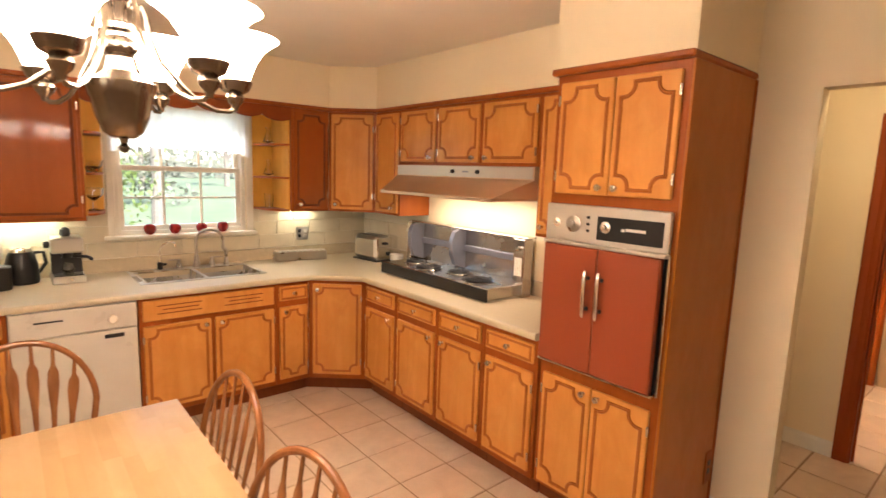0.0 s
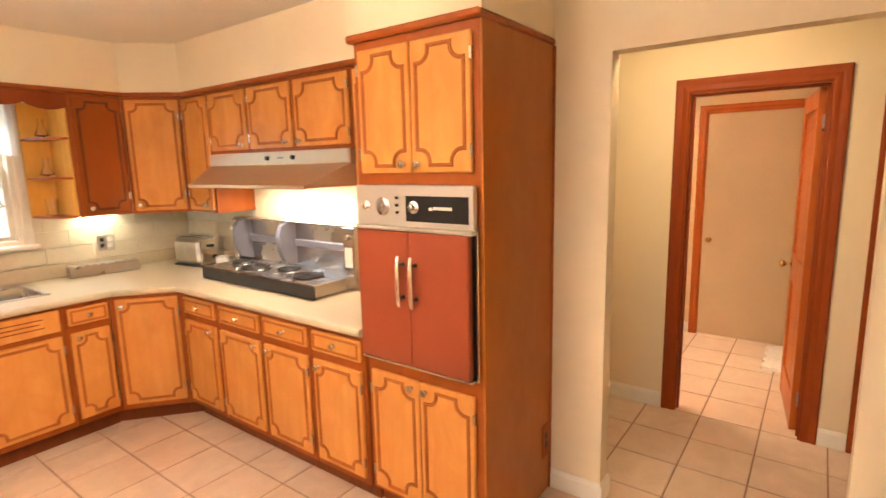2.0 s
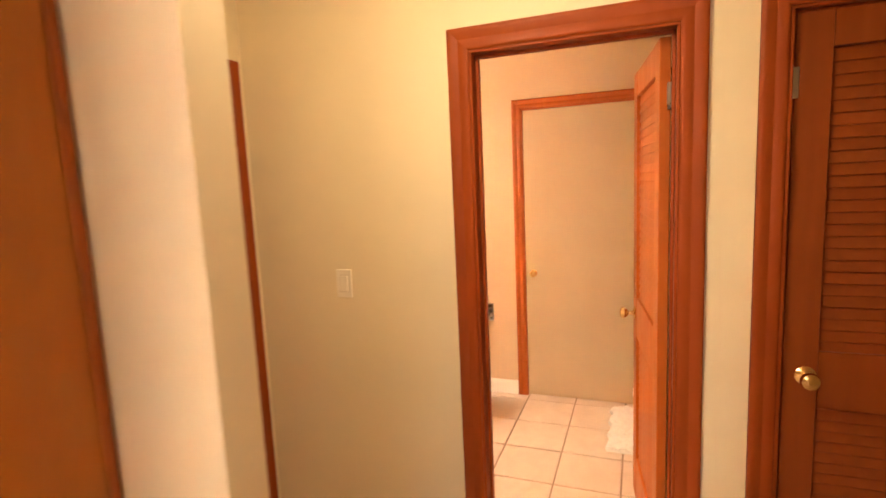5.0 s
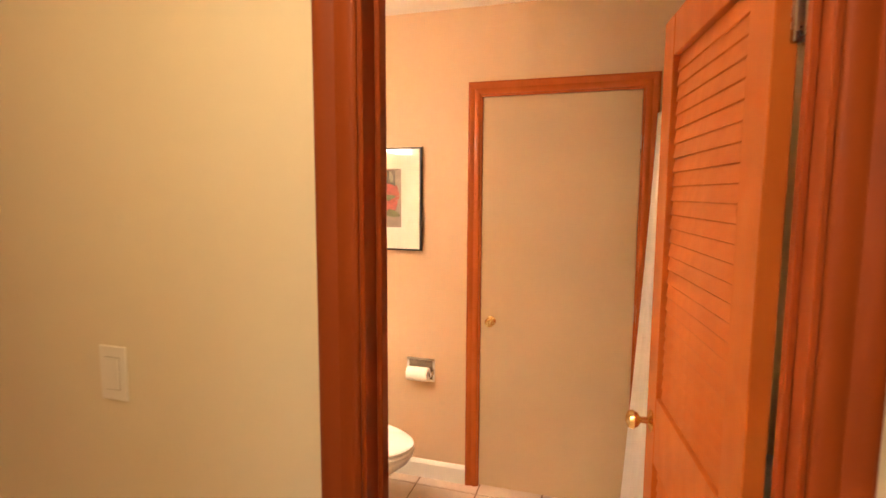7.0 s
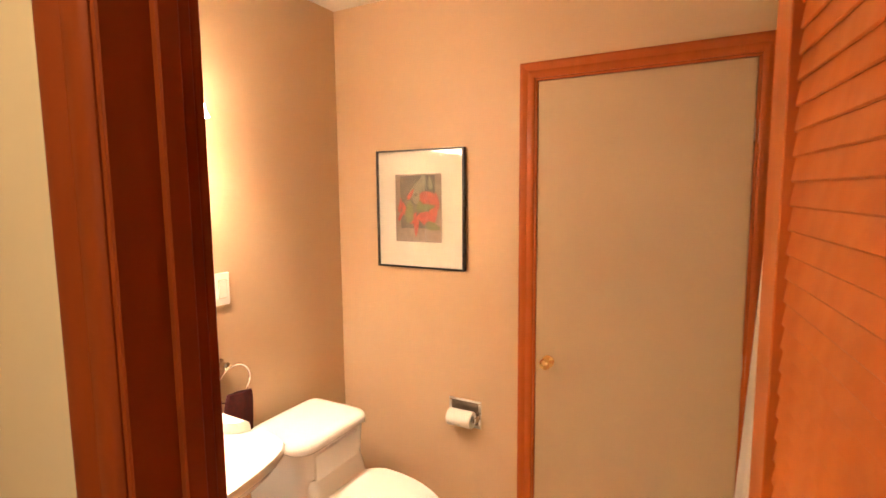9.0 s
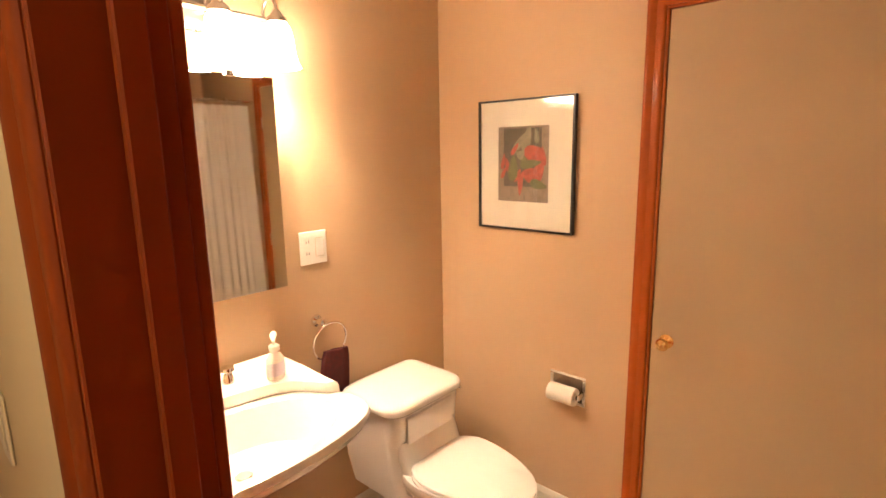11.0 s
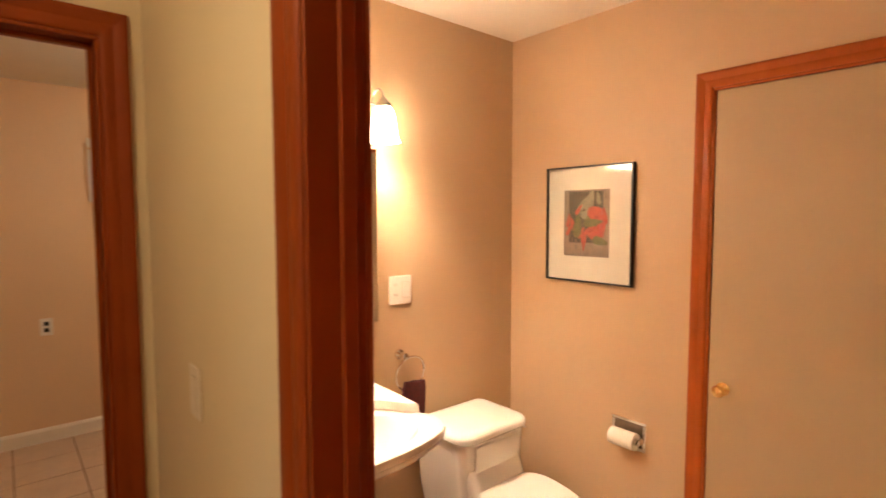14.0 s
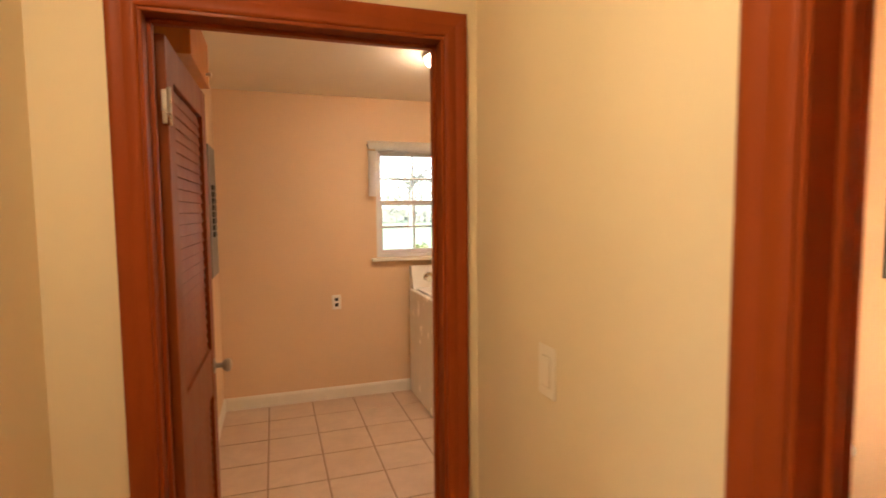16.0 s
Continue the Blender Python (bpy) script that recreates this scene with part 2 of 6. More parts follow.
def prism(bm, outline, depth, m=None, bevel=0.0):
    """A flat outline in x, z from y = 0 back to y = depth."""
    m = m or Matrix()
    front = [bm.verts.new(m @ Vector((x, 0, z))) for x, z in outline]
    back = [bm.verts.new(m @ Vector((x, depth, z))) for x, z in outline]
    f = [bm.faces.new(front), bm.faces.new(back[::-1])]
    for i in range(len(outline)):
        j = (i + 1) % len(outline)
        bm.faces.new((front[i], back[i], back[j], front[j]))
    if bevel:
        bmesh.ops.bevel(bm, geom=list(f[0].edges), offset=bevel, segments=2, profile=0.5, affect="EDGES")
    return bm


def loft(bm, rings, caps=True):
    made = [[bm.verts.new(p) for p in ring] for ring in rings]
    n = len(made[0])
    for a, b in zip(made, made[1:]):
        for k in range(n):
            bm.faces.new((a[k], a[(k + 1) % n], b[(k + 1) % n], b[k]))
    if caps:
        bm.faces.new(made[0])
        bm.faces.new(made[-1])
    return bm


def wall_mesh(axis, a0, a1, s0, s1, z0, z1, holes=()):
    """A wall a0..a1 thick on the axis, s0..s1 long, with holes (from, to, bottom, top)."""
    bm = bmesh.new()

    def piece(p, q, b, t):
        if q - p > 1e-4 and t - b > 1e-4:
            box(bm, (a0, p, b) if axis == "x" else (p, a0, b), (a1, q, t) if axis == "x" else (q, a1, t))
    at = s0
    for p, q, b, t in sorted(holes):
        piece(at, p, z0, z1)
        piece(p, q, z0, b)
        piece(p, q, t, z1)
        at = q
    piece(at, s1, z0, z1)
    return bm


# ---------------------------------------------------------------- the setting
HC = 2.50   # kitchen ceiling
HH = 2.45   # ceiling of hall, bathroom and laundry
EX0, EX1 = 3.152, 3.245   # wall between kitchen and hall
NY = 4.36   # kitchen's window wall
BX0, BX1 = 4.36, 4.44   # wall between hall and bathroom
FX = 6.09   # bathroom's far wall
BY = 1.880  # bathroom's wall behind the basin
LY0, LY1 = 1.70, 1.79   # wall between hall and laundry
LW = 3.37   # laundry's wall with the breaker panel
LN = 4.47   # laundry's window wall


def structure(name, bm, material, label):
    return solid(name, bm, material, label, name.split("_")[0], "structure", smooth=False)


structure("wall_kitchen_north", wall_mesh("y", NY, NY + 0.16, -2.5, EX0, 0, HC, [(1.10, 2.02, 1.16, 2.12)]), M_WALL, "cream painted kitchen wall round the sink window")
structure("wall_kitchen_east", wall_mesh("x", EX0, EX1, -2.3, LN + 0.2, 0, HC + 0.1, [(-0.155, 0.765, 0, 2.09)]), M_WALL, "cream painted wall with a cased opening to the hall")
structure("wall_kitchen_west", wall_mesh("x", -2.65, -2.5, -2.45, NY + 0.16, 0, HC, [(-1.1, 0.5, 0.8, 2.15)]), M_WALL, "cream painted wall closing the kitchen")
structure("wall_kitchen_south", wall_mesh("y", -2.45, -2.3, -2.5, BX1, 0, HC), M_WALL, "cream painted wall closing the kitchen")
structure("wall_hall_east", wall_mesh("x", BX0, 4.40, -2.3, BY + 0.1, 0, HH, [(0.005, 0.69, 0, 2.022), (-0.95, -0.285, 0, 2.022)]), M_WALL, "cream painted hall wall with bathroom and closet doorways")
structure("wall_bath_west", wall_mesh("x", 4.40, BX1, -0.8, BY + 0.1, 0, HH, [(0.005, 0.69, 0, 2.022)]), M_BATH, "tan painted bathroom wall with the doorway")
structure("wall_hall_north", wall_mesh("y", LY0, LY0 + 0.045, EX1, BX0, 0, HH, [(3.478, 4.258, 0, 2.03)]), M_WALL, "cream painted hall wall with the laundry doorway")
structure("wall_laundry_south", wall_mesh("y", LY0 + 0.045, LY1, EX1, BX0, 0, HH, [(3.478, 4.258, 0, 2.03)]), M_LAUNDRY, "peach painted laundry wall with the doorway")
structure("wall_bath_north", wall_mesh("y", BY, BY + 0.05, BX1, FX, 0, HH), M_BATH, "tan painted bathroom wall behind the basin")
structure("wall_laundry_bath", wall_mesh("y", BY + 0.05, BY + 0.1, BX1, FX, 0, HH), M_LAUNDRY, "peach painted laundry wall")
structure("wall_bath_east", wall_mesh("x", FX, FX + 0.12, -0.95, BY + 0.1, 0, HH, [(0.118, 0.875, 0, 2.03)]), M_BATH, "tan painted bathroom wall with a closet door")
structure("wall_bath_south", wall_mesh("y", -0.95, -0.8, BX1, FX, 0, HH), M_BATH, "tan painted wall behind the tub")
structure("wall_laundry_north", wall_mesh("y", LN, LN + 0.16, EX1, 5.75, 0, HH, [(4.585, 5.265, 1.15, 2.06)]), M_LAUNDRY, "peach painted laundry wall with a window")
structure("wall_laundry_east", wall_mesh("x", 5.6, 5.75, BY + 0.1, LN, 0, HH), M_LAUNDRY, "peach painted wall closing the laundry")
structure("wall_laundry_west", wall_mesh("x", EX1, LW, LY1, LN, 0, HH), M_LAUNDRY, "peach painted laundry wall with the breaker panel")
structure("wall_closet", boxes(((FX + 0.5, -0.1, 0), (FX + 0.6, 1.0, HH)), ((4.9, -1.0, 0), (5.0, -0.95, HH))), M_WALL, "plain wall behind the closet")
structure("ceiling_kitchen", boxes(((-2.65, -2.45, HC), (EX0, NY + 0.16, HC + 0.12))), M_CEIL, "off-white kitchen ceiling")
structure("ceiling_hall", boxes(((EX1, -2.45, HH), (FX + 0.6, LN + 0.16, HH + 0.17))), M_CEIL, "off-white hall, bathroom and laundry ceiling")
FLOOR = structure("floor", boxes(((-2.65, -2.45, -0.15), (FX + 0.6, LN + 0.2, -0.006))), M_GROUT, "beige ceramic tile floor with brown grout joints")


def casing(name, m, w, h, width, material, label, jamb, stop=True):
    """A moulded door casing: opening w by h, in x and z of m, trim towards -y, jamb back to y = jamb."""
    ob = thing(name, m, label, "door frame", kind="structure")
    prof = ((0.0, -0.012), (0.003, -0.0155), (0.008, -0.0175), (0.014, -0.018), (width * 0.42, -0.0168), (width * 0.47, -0.0152), (width * 0.51, -0.0152), (width * 0.56, -0.0172), (width * 0.75, -0.0195), (width - 0.010, -0.0205), (width - 0.005, -0.0195), (width - 0.001, -0.0165), (width, -0.013))

    def side(bm, inner):
        rows = []
        for d, y in prof + ((width, 0.0), (0.0, 0.0)):
            if inner == "left":
                rows.append([(-d, y, 0), (-d, y, h + d)])
            elif inner == "right":
                rows.append([(w + d, y, 0), (w + d, y, h + d)])
            else:
                rows.append([(-d, y, h + d), (w + d, y, h + d)])
        a = [bm.verts.new(r[0]) for r in rows]
        b = [bm.verts.new(r[1]) for r in rows]
        for i in range(len(rows)):
            j = (i + 1) % len(rows)
            bm.faces.new((a[i], a[j], b[j], b[i]))
        bm.faces.new(a)
        bm.faces.new(b)
        return bm
    for s in ("left", "right", "top"):
        part("trim", side(bmesh.new(), s), material, ob)
    t = 0.010
    part("jamb", boxes(((0.0, -0.011, 0), (t, jamb, h - t)), bevel=0.002), material, ob)
    part("jamb", boxes(((w - t, -0.011, 0), (w, jamb, h - t)), bevel=0.002), material, ob)
    part("jamb", boxes(((0, -0.011, h - t), (w, jamb, h)), bevel=0.002), material, ob)
    if stop:
        part("stop", boxes(((t, jamb * 0.45, 0), (t + 0.011, jamb * 0.75, h - t)), ((w - t - 0.011, jamb * 0.45, 0), (w - t, jamb * 0.75, h - t)),
                           ((t, jamb * 0.45, h - t - 0.011), (w - t, jamb * 0.75, h - t)), bevel=0.002), material, ob)
    return ob


FACE_E = -90   # turn of things whose fronts face west
casing("door_frame_bath", pose(BX0, 0.69, 0, 0, 0, FACE_E), 0.685, 2.022, 0.08, M_CASING, "red-stained moulded wood casing of the bathroom door", BX1 - BX0)
casing("door_frame_bath_inside", pose(BX1, 0.005, 0, 0, 0, 90), 0.685, 2.022, 0.08, M_CASING, "red-stained wood casing on the bathroom side", 0.001, False)
casing("door_frame_closet", pose(BX0, -0.285, 0, 0, 0, FACE_E), 0.665, 2.022, 0.075, M_CASING, "red-stained moulded wood casing of the hall closet", 0.04)
casing("door_frame_laundry", pose(3.478, LY0, 0), 0.78, 2.03, 0.068, M_CASING, "red-stained moulded wood casing of the laundry door", LY1 - LY0)
casing("door_frame_linen", pose(FX, 0.875, 0, 0, 0, FACE_E), 0.757, 2.03, 0.062, M_ORANGECASING, "red-stained wood casing round the tan closet door", 0.08, False)


def baseboard(name, m, length, label, h=0.10):
    bm = bmesh.new()
    outline = [(0, 0), (-0.014, 0), (-0.014, h - 0.02), (-0.009, h - 0.008), (-0.004, h), (0, h)]
    loft(bm, [[(x, y, z) for y, z in outline] for x in (0, length)])
    return solid(name, bm, M_TRIMWHITE, label, "baseboard", "structure", m, smooth=False)


baseboard("baseboard", pose(BX0, LY0, 0, 0, 0, FACE_E), LY0 - 0.772, "white painted baseboard in the hall")
baseboard("baseboard", pose(BX0, -0.077, 0, 0, 0, FACE_E), 0.13, "white painted baseboard between two doors")
baseboard("baseboard", pose(EX0, 1.02, 0, 0, 0, FACE_E), 0.255, "white painted baseboard beside the oven cabinet")
baseboard("baseboard", pose(EX0 - 0.014, 0.765, 0), 0.125, "white painted baseboard round the opening's jamb")
baseboard("baseboard", pose(FX, BY, 0, 0, 0, FACE_E), BY - 0.932, "white painted baseboard behind the toilet")
baseboard("baseboard", pose(BX1, BY, 0), FX - BX1, "white painted baseboard under the basin")
baseboard("baseboard", pose(LW, LN, 0), 2.1, "white painted laundry baseboard")
baseboard("baseboard", pose(LW, LY1 + 0.1, 0, 0, 0, 90), LN - LY1 - 0.1, "white painted laundry baseboard")

# ---------------------------------------------------------------- kitchen cabinets


def scooped(w, h, inset, r):
    """A rectangle with scooped corners, from the lower left, anticlockwise."""
    pts, s = [], r * 0.22
    for cx, cz, start in ((inset, inset, 90), (w - inset, inset, 180), (w - inset, h - inset, 270), (inset, h - inset, 0)):
        sx, sz = (1 if cx < w / 2 else -1), (1 if cz < h / 2 else -1)
        arc = [(cx + sx * (s + (r - s) * math.cos(a)), cz + sz * (s + (r - s) * math.sin(a))) for a in [math.pi / 2 * k / 5 for k in range(6)]]
        ends_z = [(cx, cz + sz * r)] + arc[::-1] + [(cx + sx * r, cz)]
        pts += ends_z if start in (90, 270) else ends_z[::-1]
    return pts


def ring_bead(bm, pts, width, y0, rise):
    """A bead that follows a closed outline in x, z and stands proud of y0 by rise."""
    n = len(pts)
    rows = []
    for i, (x, z) in enumerate(pts):
        a, b = Vector(pts[i - 1]), Vector(pts[(i + 1) % n])
        p = Vector((x, z))
        d1, d2 = (p - a).normalized(), (b - p).normalized()
        t = (d1 + d2)
        t = t.normalized() if t.length > 1e-6 else d1
        k = 1 / max(0.5, math.sqrt(max(0.0, (1 + d1.dot(d2)) / 2)))
        nrm = Vector((-t.y, t.x)) * k
        rows.append([(p + nrm * (width * f), y) for f, y in ((-0.5, y0 + 0.001), (-0.32, y0 - rise), (0.05, y0 - rise * 0.35), (0.25, y0 - rise * 0.9), (0.5, y0 + 0.001))])
    made = [[bm.verts.new((q.x, y, q.y)) for q, y in row] for row in rows]
    for i in range(n):
        a, b = made[i], made[(i + 1) % n]
        for k in range(4):
            bm.faces.new((a[k], a[k + 1], b[k + 1], b[k]))
    return bm


def knob(parent, x, z, y=-0.02, r=0.016, material=None):
    bm = lathe(bmesh.new(), [(0.010, 0), (0.007, 0.004), (0.0055, 0.012), (r * 0.9, 0.017), (r, 0.022), (r * 0.8, 0.027), (0, 0.0295)], Matrix.Translation((x, y, z)) @ Matrix.Rotation(math.pi / 2, 4, "X"), 16)
    return part("knob", bm, material or M_KNOB, parent, "round brushed metal knob")


def cabinet_door(parent, x, z, w, h, knob_at=None, hinge=None, name="door", r=0.05, inset=0.030, material=None):
    bm = boxes(((x, -0.02, z), (x + w, -0.001, z + h)), bevel=0.005)
    d = part(name, bm, material or M_DOORWOOD, parent)
    pts = [(x + a, z + b) for a, b in scooped(w, h, inset, min(r, h * 0.3, w * 0.28))]
    part("moulding", ring_bead(bmesh.new(), pts, 0.018, -0.0195, 0.006), M_RECESS if material else M_BEAD, d, "dark routed moulding with scooped corners", smooth=False)
    if knob_at:
        knob(d, x + knob_at[0], z + knob_at[1])
    if hinge is not None:
        for hz in (0.12 * h + 0.02, h - 0.12 * h - 0.02):
            hx = x if hinge == "left" else x + w
            part("hinge", boxes(((hx - 0.006, -0.024, z + hz - 0.024), (hx + 0.006, -0.012, z + hz + 0.024)), bevel=0.002), M_KNOB, d)
    return d


def drawer(parent, x, z, w, h):
    d = part("drawer_front", boxes(((x, -0.02, z), (x + w, -0.001, z + h)), bevel=0.005), M_DOORWOOD, parent)
    pts = [(x + a, z + b) for a, b in ((0.018, 0.018), (w - 0.018, 0.018), (w - 0.018, h - 0.018), (0.018, h - 0.018))]
    part("moulding", ring_bead(bmesh.new(), pts, 0.014, -0.0195, 0.005), M_BEAD, d, "dark routed moulding", smooth=False)
    knob(d, x + w / 2, z + h / 2)
    return d


BASE_H, KICK = 0.862, 0.10


def base_cabinet(m, w, depth, label, doors, drawers, low=0.14, high=0.685, sink=False):
    ob = thing("base_cabinet", m, label, "cabinet", "kitchen base cabinets")
    part("body", boxes(((0.0005, 0, KICK), (w - 0.0005, depth, 0.76 if sink else BASE_H)), bevel=0.002), M_FRAMEWOOD, ob)
    if sink:
        part("top_rail", boxes(((0.0005, 0, 0.7605), (w - 0.0005, 0.02, BASE_H))), M_FRAMEWOOD, ob)
    part("toe_kick", boxes(((0.0, 0.06, 0.0), (w, depth, KICK))), M_RECESS, ob)
    for x0, x1, kx, hinge in doors:
        cabinet_door(ob, x0, low, x1 - x0, high - low, (kx, high - low - 0.035), hinge)
    for x0, x1 in drawers:
        drawer(ob, x0, 0.73, x1 - x0, 0.105)
    return ob


# under the window: dishwasher, sink cabinet and a narrow one
NF = 3.58   # front of the base run under the window
EF = 2.52   # front of the base run under the cooktop
ob = base_cabinet(pose(1.08, NF, 0), 0.86, NY - NF - 0.01, "honey maple sink cabinet with two scooped-panel doors", [(0.02, 0.415, 0.36, "left"), (0.44, 0.84, 0.04, "right")], [], sink=True)
sf = part("false_front", boxes(((0.02, -0.02, 0.715), (0.84, -0.001, 0.845)), bevel=0.005), M_DOORWOOD, ob, "grooved false drawer front over the sink doors")
# thin proud strips whose dark colour stands for the shade inside grooves
for gx0, gx1 in ((0.10, 0.36), (0.50, 0.76)):
    for k in range(3):
        part("vent_groove", boxes(((gx0 + 0.03 * (k % 2), -0.0225, 0.755 + 0.025 * k), (gx1 - 0.02 * (k % 2), -0.0195, 0.761 + 0.025 * k)), bevel=0.001), M_RECESS, sf)
base_cabinet(pose(1.94, NF, 0), 0.25, NY - NF - 0.01, "narrow honey maple cabinet with a drawer", [(0.02, 0.235, 0.04, "right")], [(0.02, 0.235)])
DL = math.hypot(EF - 2.19, NF - 3.30)
DA = -math.degrees(math.atan2(NF - 3.30, EF - 2.19))
cc = thing("corner_cabinet", pose(2.19, NF, 0, 0, 0, DA), "honey maple corner cabinet set across the corner", "cabinet", "kitchen base cabinets")
part("body", boxes(((0.0, 0, KICK), (DL, 0.30, BASE_H)), bevel=0.002), M_FRAMEWOOD, cc)
part("toe_kick", boxes(((-0.05, 0.06, 0), (DL + 0.05, 0.28, KICK - 0.001))), M_RECESS, cc)
cabinet_door(cc, 0.035, 0.14, DL - 0.07, 0.70, (0.04, 0.655), "right")
for y0, y1, kx, hg in ((3.30, 2.905, 0.30, "left"), (2.895, 2.46, 0.36, "left"), (2.455, 2.05, 0.04, "right"), (2.045, 1.665, 0.04, "right")):
    w = y0 - y1
    base_cabinet(pose(EF, y0, 0, 0, 0, FACE_E), w, EX0 - EF - 0.01, "honey maple base cabinet with a drawer over one door", [(0.02, w - 0.02, min(kx, w - 0.08), hg)], [(0.02, w - 0.02)])

# worktop in one piece round the corner, with a low upstand
ov = 0.028
HX0, HX1, HY0, HY1 = 1.185, 1.935, 3.81, 4.19   # cut-out for the sink
outer = [(0.30, NF - ov), (2.202, NF - ov), (EF - ov, 3.312), (EF - ov, 1.662), (EX0 - 0.003, 1.662), (EX0 - 0.003, NY - 0.003), (0.30, NY - 0.003)]
inner = [(HX0, HY0), (HX1, HY0), (HX1, HY1), (HX0, HY1)]
wt = bmesh.new()
loops = []
for loop in (outer, inner):
    vs = [[wt.verts.new((x, y, z)) for x, y in loop] for z in (BASE_H + 0.001, 0.902)]
    for k in range(len(loop)):
        n = (k + 1) % len(loop)
        wt.faces.new((vs[0][k], vs[0][n], vs[1][n], vs[1][k]))
    loops.append(vs)
for level in (0, 1):
    rims = []
    for vs in loops:
        ring = vs[level]
        rims += [wt.edges.get((ring[k], ring[(k + 1) % len(ring)])) for k in range(len(ring))]
    bmesh.ops.triangle_fill(wt, use_beauty=True, edges=rims)
edge = bmesh.new()
nose = [(0.0, 0.0), (-0.010, 0.004), (-0.014, 0.014), (-0.014, 0.028), (-0.009, 0.036), (0.0, 0.0395)]
loft(edge, [[(x + dx * y, yy + dy * y, BASE_H + 0.001 + z) for y, z in nose] for x, yy, dx, dy in ((0.30, NF - ov, 0, 1), (2.202, NF - ov, 0.32, 1), (EF - ov, 3.312, 1, 0.45), (EF - ov, 1.662, 1, 0))])
WT = thing("worktop", pose(0, 0, 0), "beige laminate worktop running round the kitchen corner", "countertop")
part("slab", wt, M_COUNTER, WT, smooth=False)
part("edge", edge, M_COUNTER, WT, "rounded front edge")
part("upstand", boxes(((0.30, NY - 0.022, 0.9025), (EX0 - 0.004, NY - 0.004, 1.0)), bevel=0.003), M_COUNTER, WT)
part("upstand", boxes(((EX0 - 0.022, 1.668, 0.9025), (EX0 - 0.004, NY - 0.023, 1.0)), bevel=0.003), M_COUNTER, WT)

# wall cabinets
UB, UT = 1.336, 2.142
UE = 2.85    # front of the wall cabinets over the cooktop
UN = 3.985   # front of the wall cabinets beside the window


def wall_cabinet(m, w, h, depth, label, doors, side=M_FRAMEWOOD, r=0.05, front=None):
    ob = thing("wall_cabinet", m, label, "cabinet", "kitchen wall cabinets")
    part("body", boxes(((0.0005, 0, 0), (w - 0.0005, depth, h)), bevel=0.002), side, ob)
    for x0, x1, k, hinge in doors:
        cabinet_door(ob, x0, 0.02, x1 - x0, h - 0.04, k, hinge, r=r, material=front)
    return ob


h = UT - UB
wall_cabinet(pose(2.245, UN, UB), 0.325, h, NY - UN - 0.005, "red-brown maple wall cabinet beside the window, doors darkened as if backlit", [(0.02, 0.305, (0.04, 0.04), "right")], front=M_BACKLITDOOR)
UBL = 1.306   # wall cabinets over the coffee maker hang a little lower
wall_cabinet(pose(-0.35, UN, UBL), 0.53, UT - UBL, NY - UN - 0.005, "red-brown maple wall cabinet over the coffee maker, doors darkened as if backlit", [(0.02, 0.51, (0.45, 0.04), "left")], front=M_BACKLITDOOR)
wall_cabinet(pose(0.18, UN, UBL), 0.715, UT - UBL, NY - UN - 0.005, "red-brown maple wall cabinet over the coffee maker, doors darkened as if backlit", [(0.02, 0.695, (0.06, 0.04), "right")], front=M_BACKLITDOOR)
DU = math.hypot(UE - 2.57, UN - 3.705)
du = thing("wall_cabinet", pose(2.57, UN, UB, 0, 0, -45), "honey maple corner wall cabinet set across the corner", "cabinet", "kitchen wall cabinets")
part("body", boxes(((0, 0, 0), (DU, 0.22, h)), bevel=0.002), M_FRAMEWOOD, du)
cabinet_door(du, 0.025, 0.02, DU - 0.05, h - 0.04, (0.04, 0.04), "right")
wall_cabinet(pose(UE, 3.705, UB, 0, 0, FACE_E), 0.345, h, EX0 - UE - 0.005, "narrow honey maple wall cabinet beside the range hood", [(0.02, 0.325, (0.24, 0.04), "left")])
for y0, y1, k, hg in ((3.36, 2.92, 0.37, "left"), (2.92, 2.475, 0.39, "left"), (2.475, 2.005, 0.04, "right")):
    w = y0 - y1
    wall_cabinet(pose(UE, y0, 1.735, 0, 0, FACE_E), w, UT - 1.735, EX0 - UE - 0.005, "low honey maple wall cabinet over the range hood", [(0.018, w - 0.018, (min(k, w - 0.08), 0.03), hg)], r=0.065)
wall_cabinet(pose(UE, 2.005, UB, 0, 0, FACE_E), 0.335, h, EX0 - UE - 0.005, "narrow honey maple wall cabinet beside the oven tower", [(0.02, 0.315, (0.04, 0.04), "right")])
structure("trim_cabinet_crown", boxes(((-0.35, UN - 0.022, UT + 0.001), (2.575, UN + 0.02, 2.172)), ((UE - 0.022, 1.672, UT + 0.001), (UE + 0.02, 3.70, 2.172)), bevel=0.006), M_FRAMEWOOD, "red-brown wood strip over the wall cabinets")
solid("trim_corner_crown", boxes(((-0.006, -0.022, 0), (DU + 0.006, 0.02, 0.029)), bevel=0.006), M_FRAMEWOOD, "red-brown wood strip over the corner cabinet", "trim", "structure", pose(2.57, UN, UT + 0.001, 0, 0, -45))
# plastered soffits over the cabinets
sf = bmesh.new()
pts = [(-0.9, UN - 0.004), (2.57, UN - 0.004), (UE - 0.004, 3.705), (UE - 0.004, 1.68), (EX0 - 0.001, 1.68), (EX0 - 0.001, NY - 0.001), (-0.9, NY - 0.001)]
a = [sf.verts.new((x, y, 2.173)) for x, y in pts]
b = [sf.verts.new((x, y, HC - 0.001)) for x, y in pts]
sf.faces.new(a)
sf.faces.new(b)
for i in range(len(pts)):
    j = (i + 1) % len(pts)
    sf.faces.new((a[i], a[j], b[j], b[i]))
structure("wall_soffit", sf, M_WALL, "cream painted soffit over the wall cabinets")
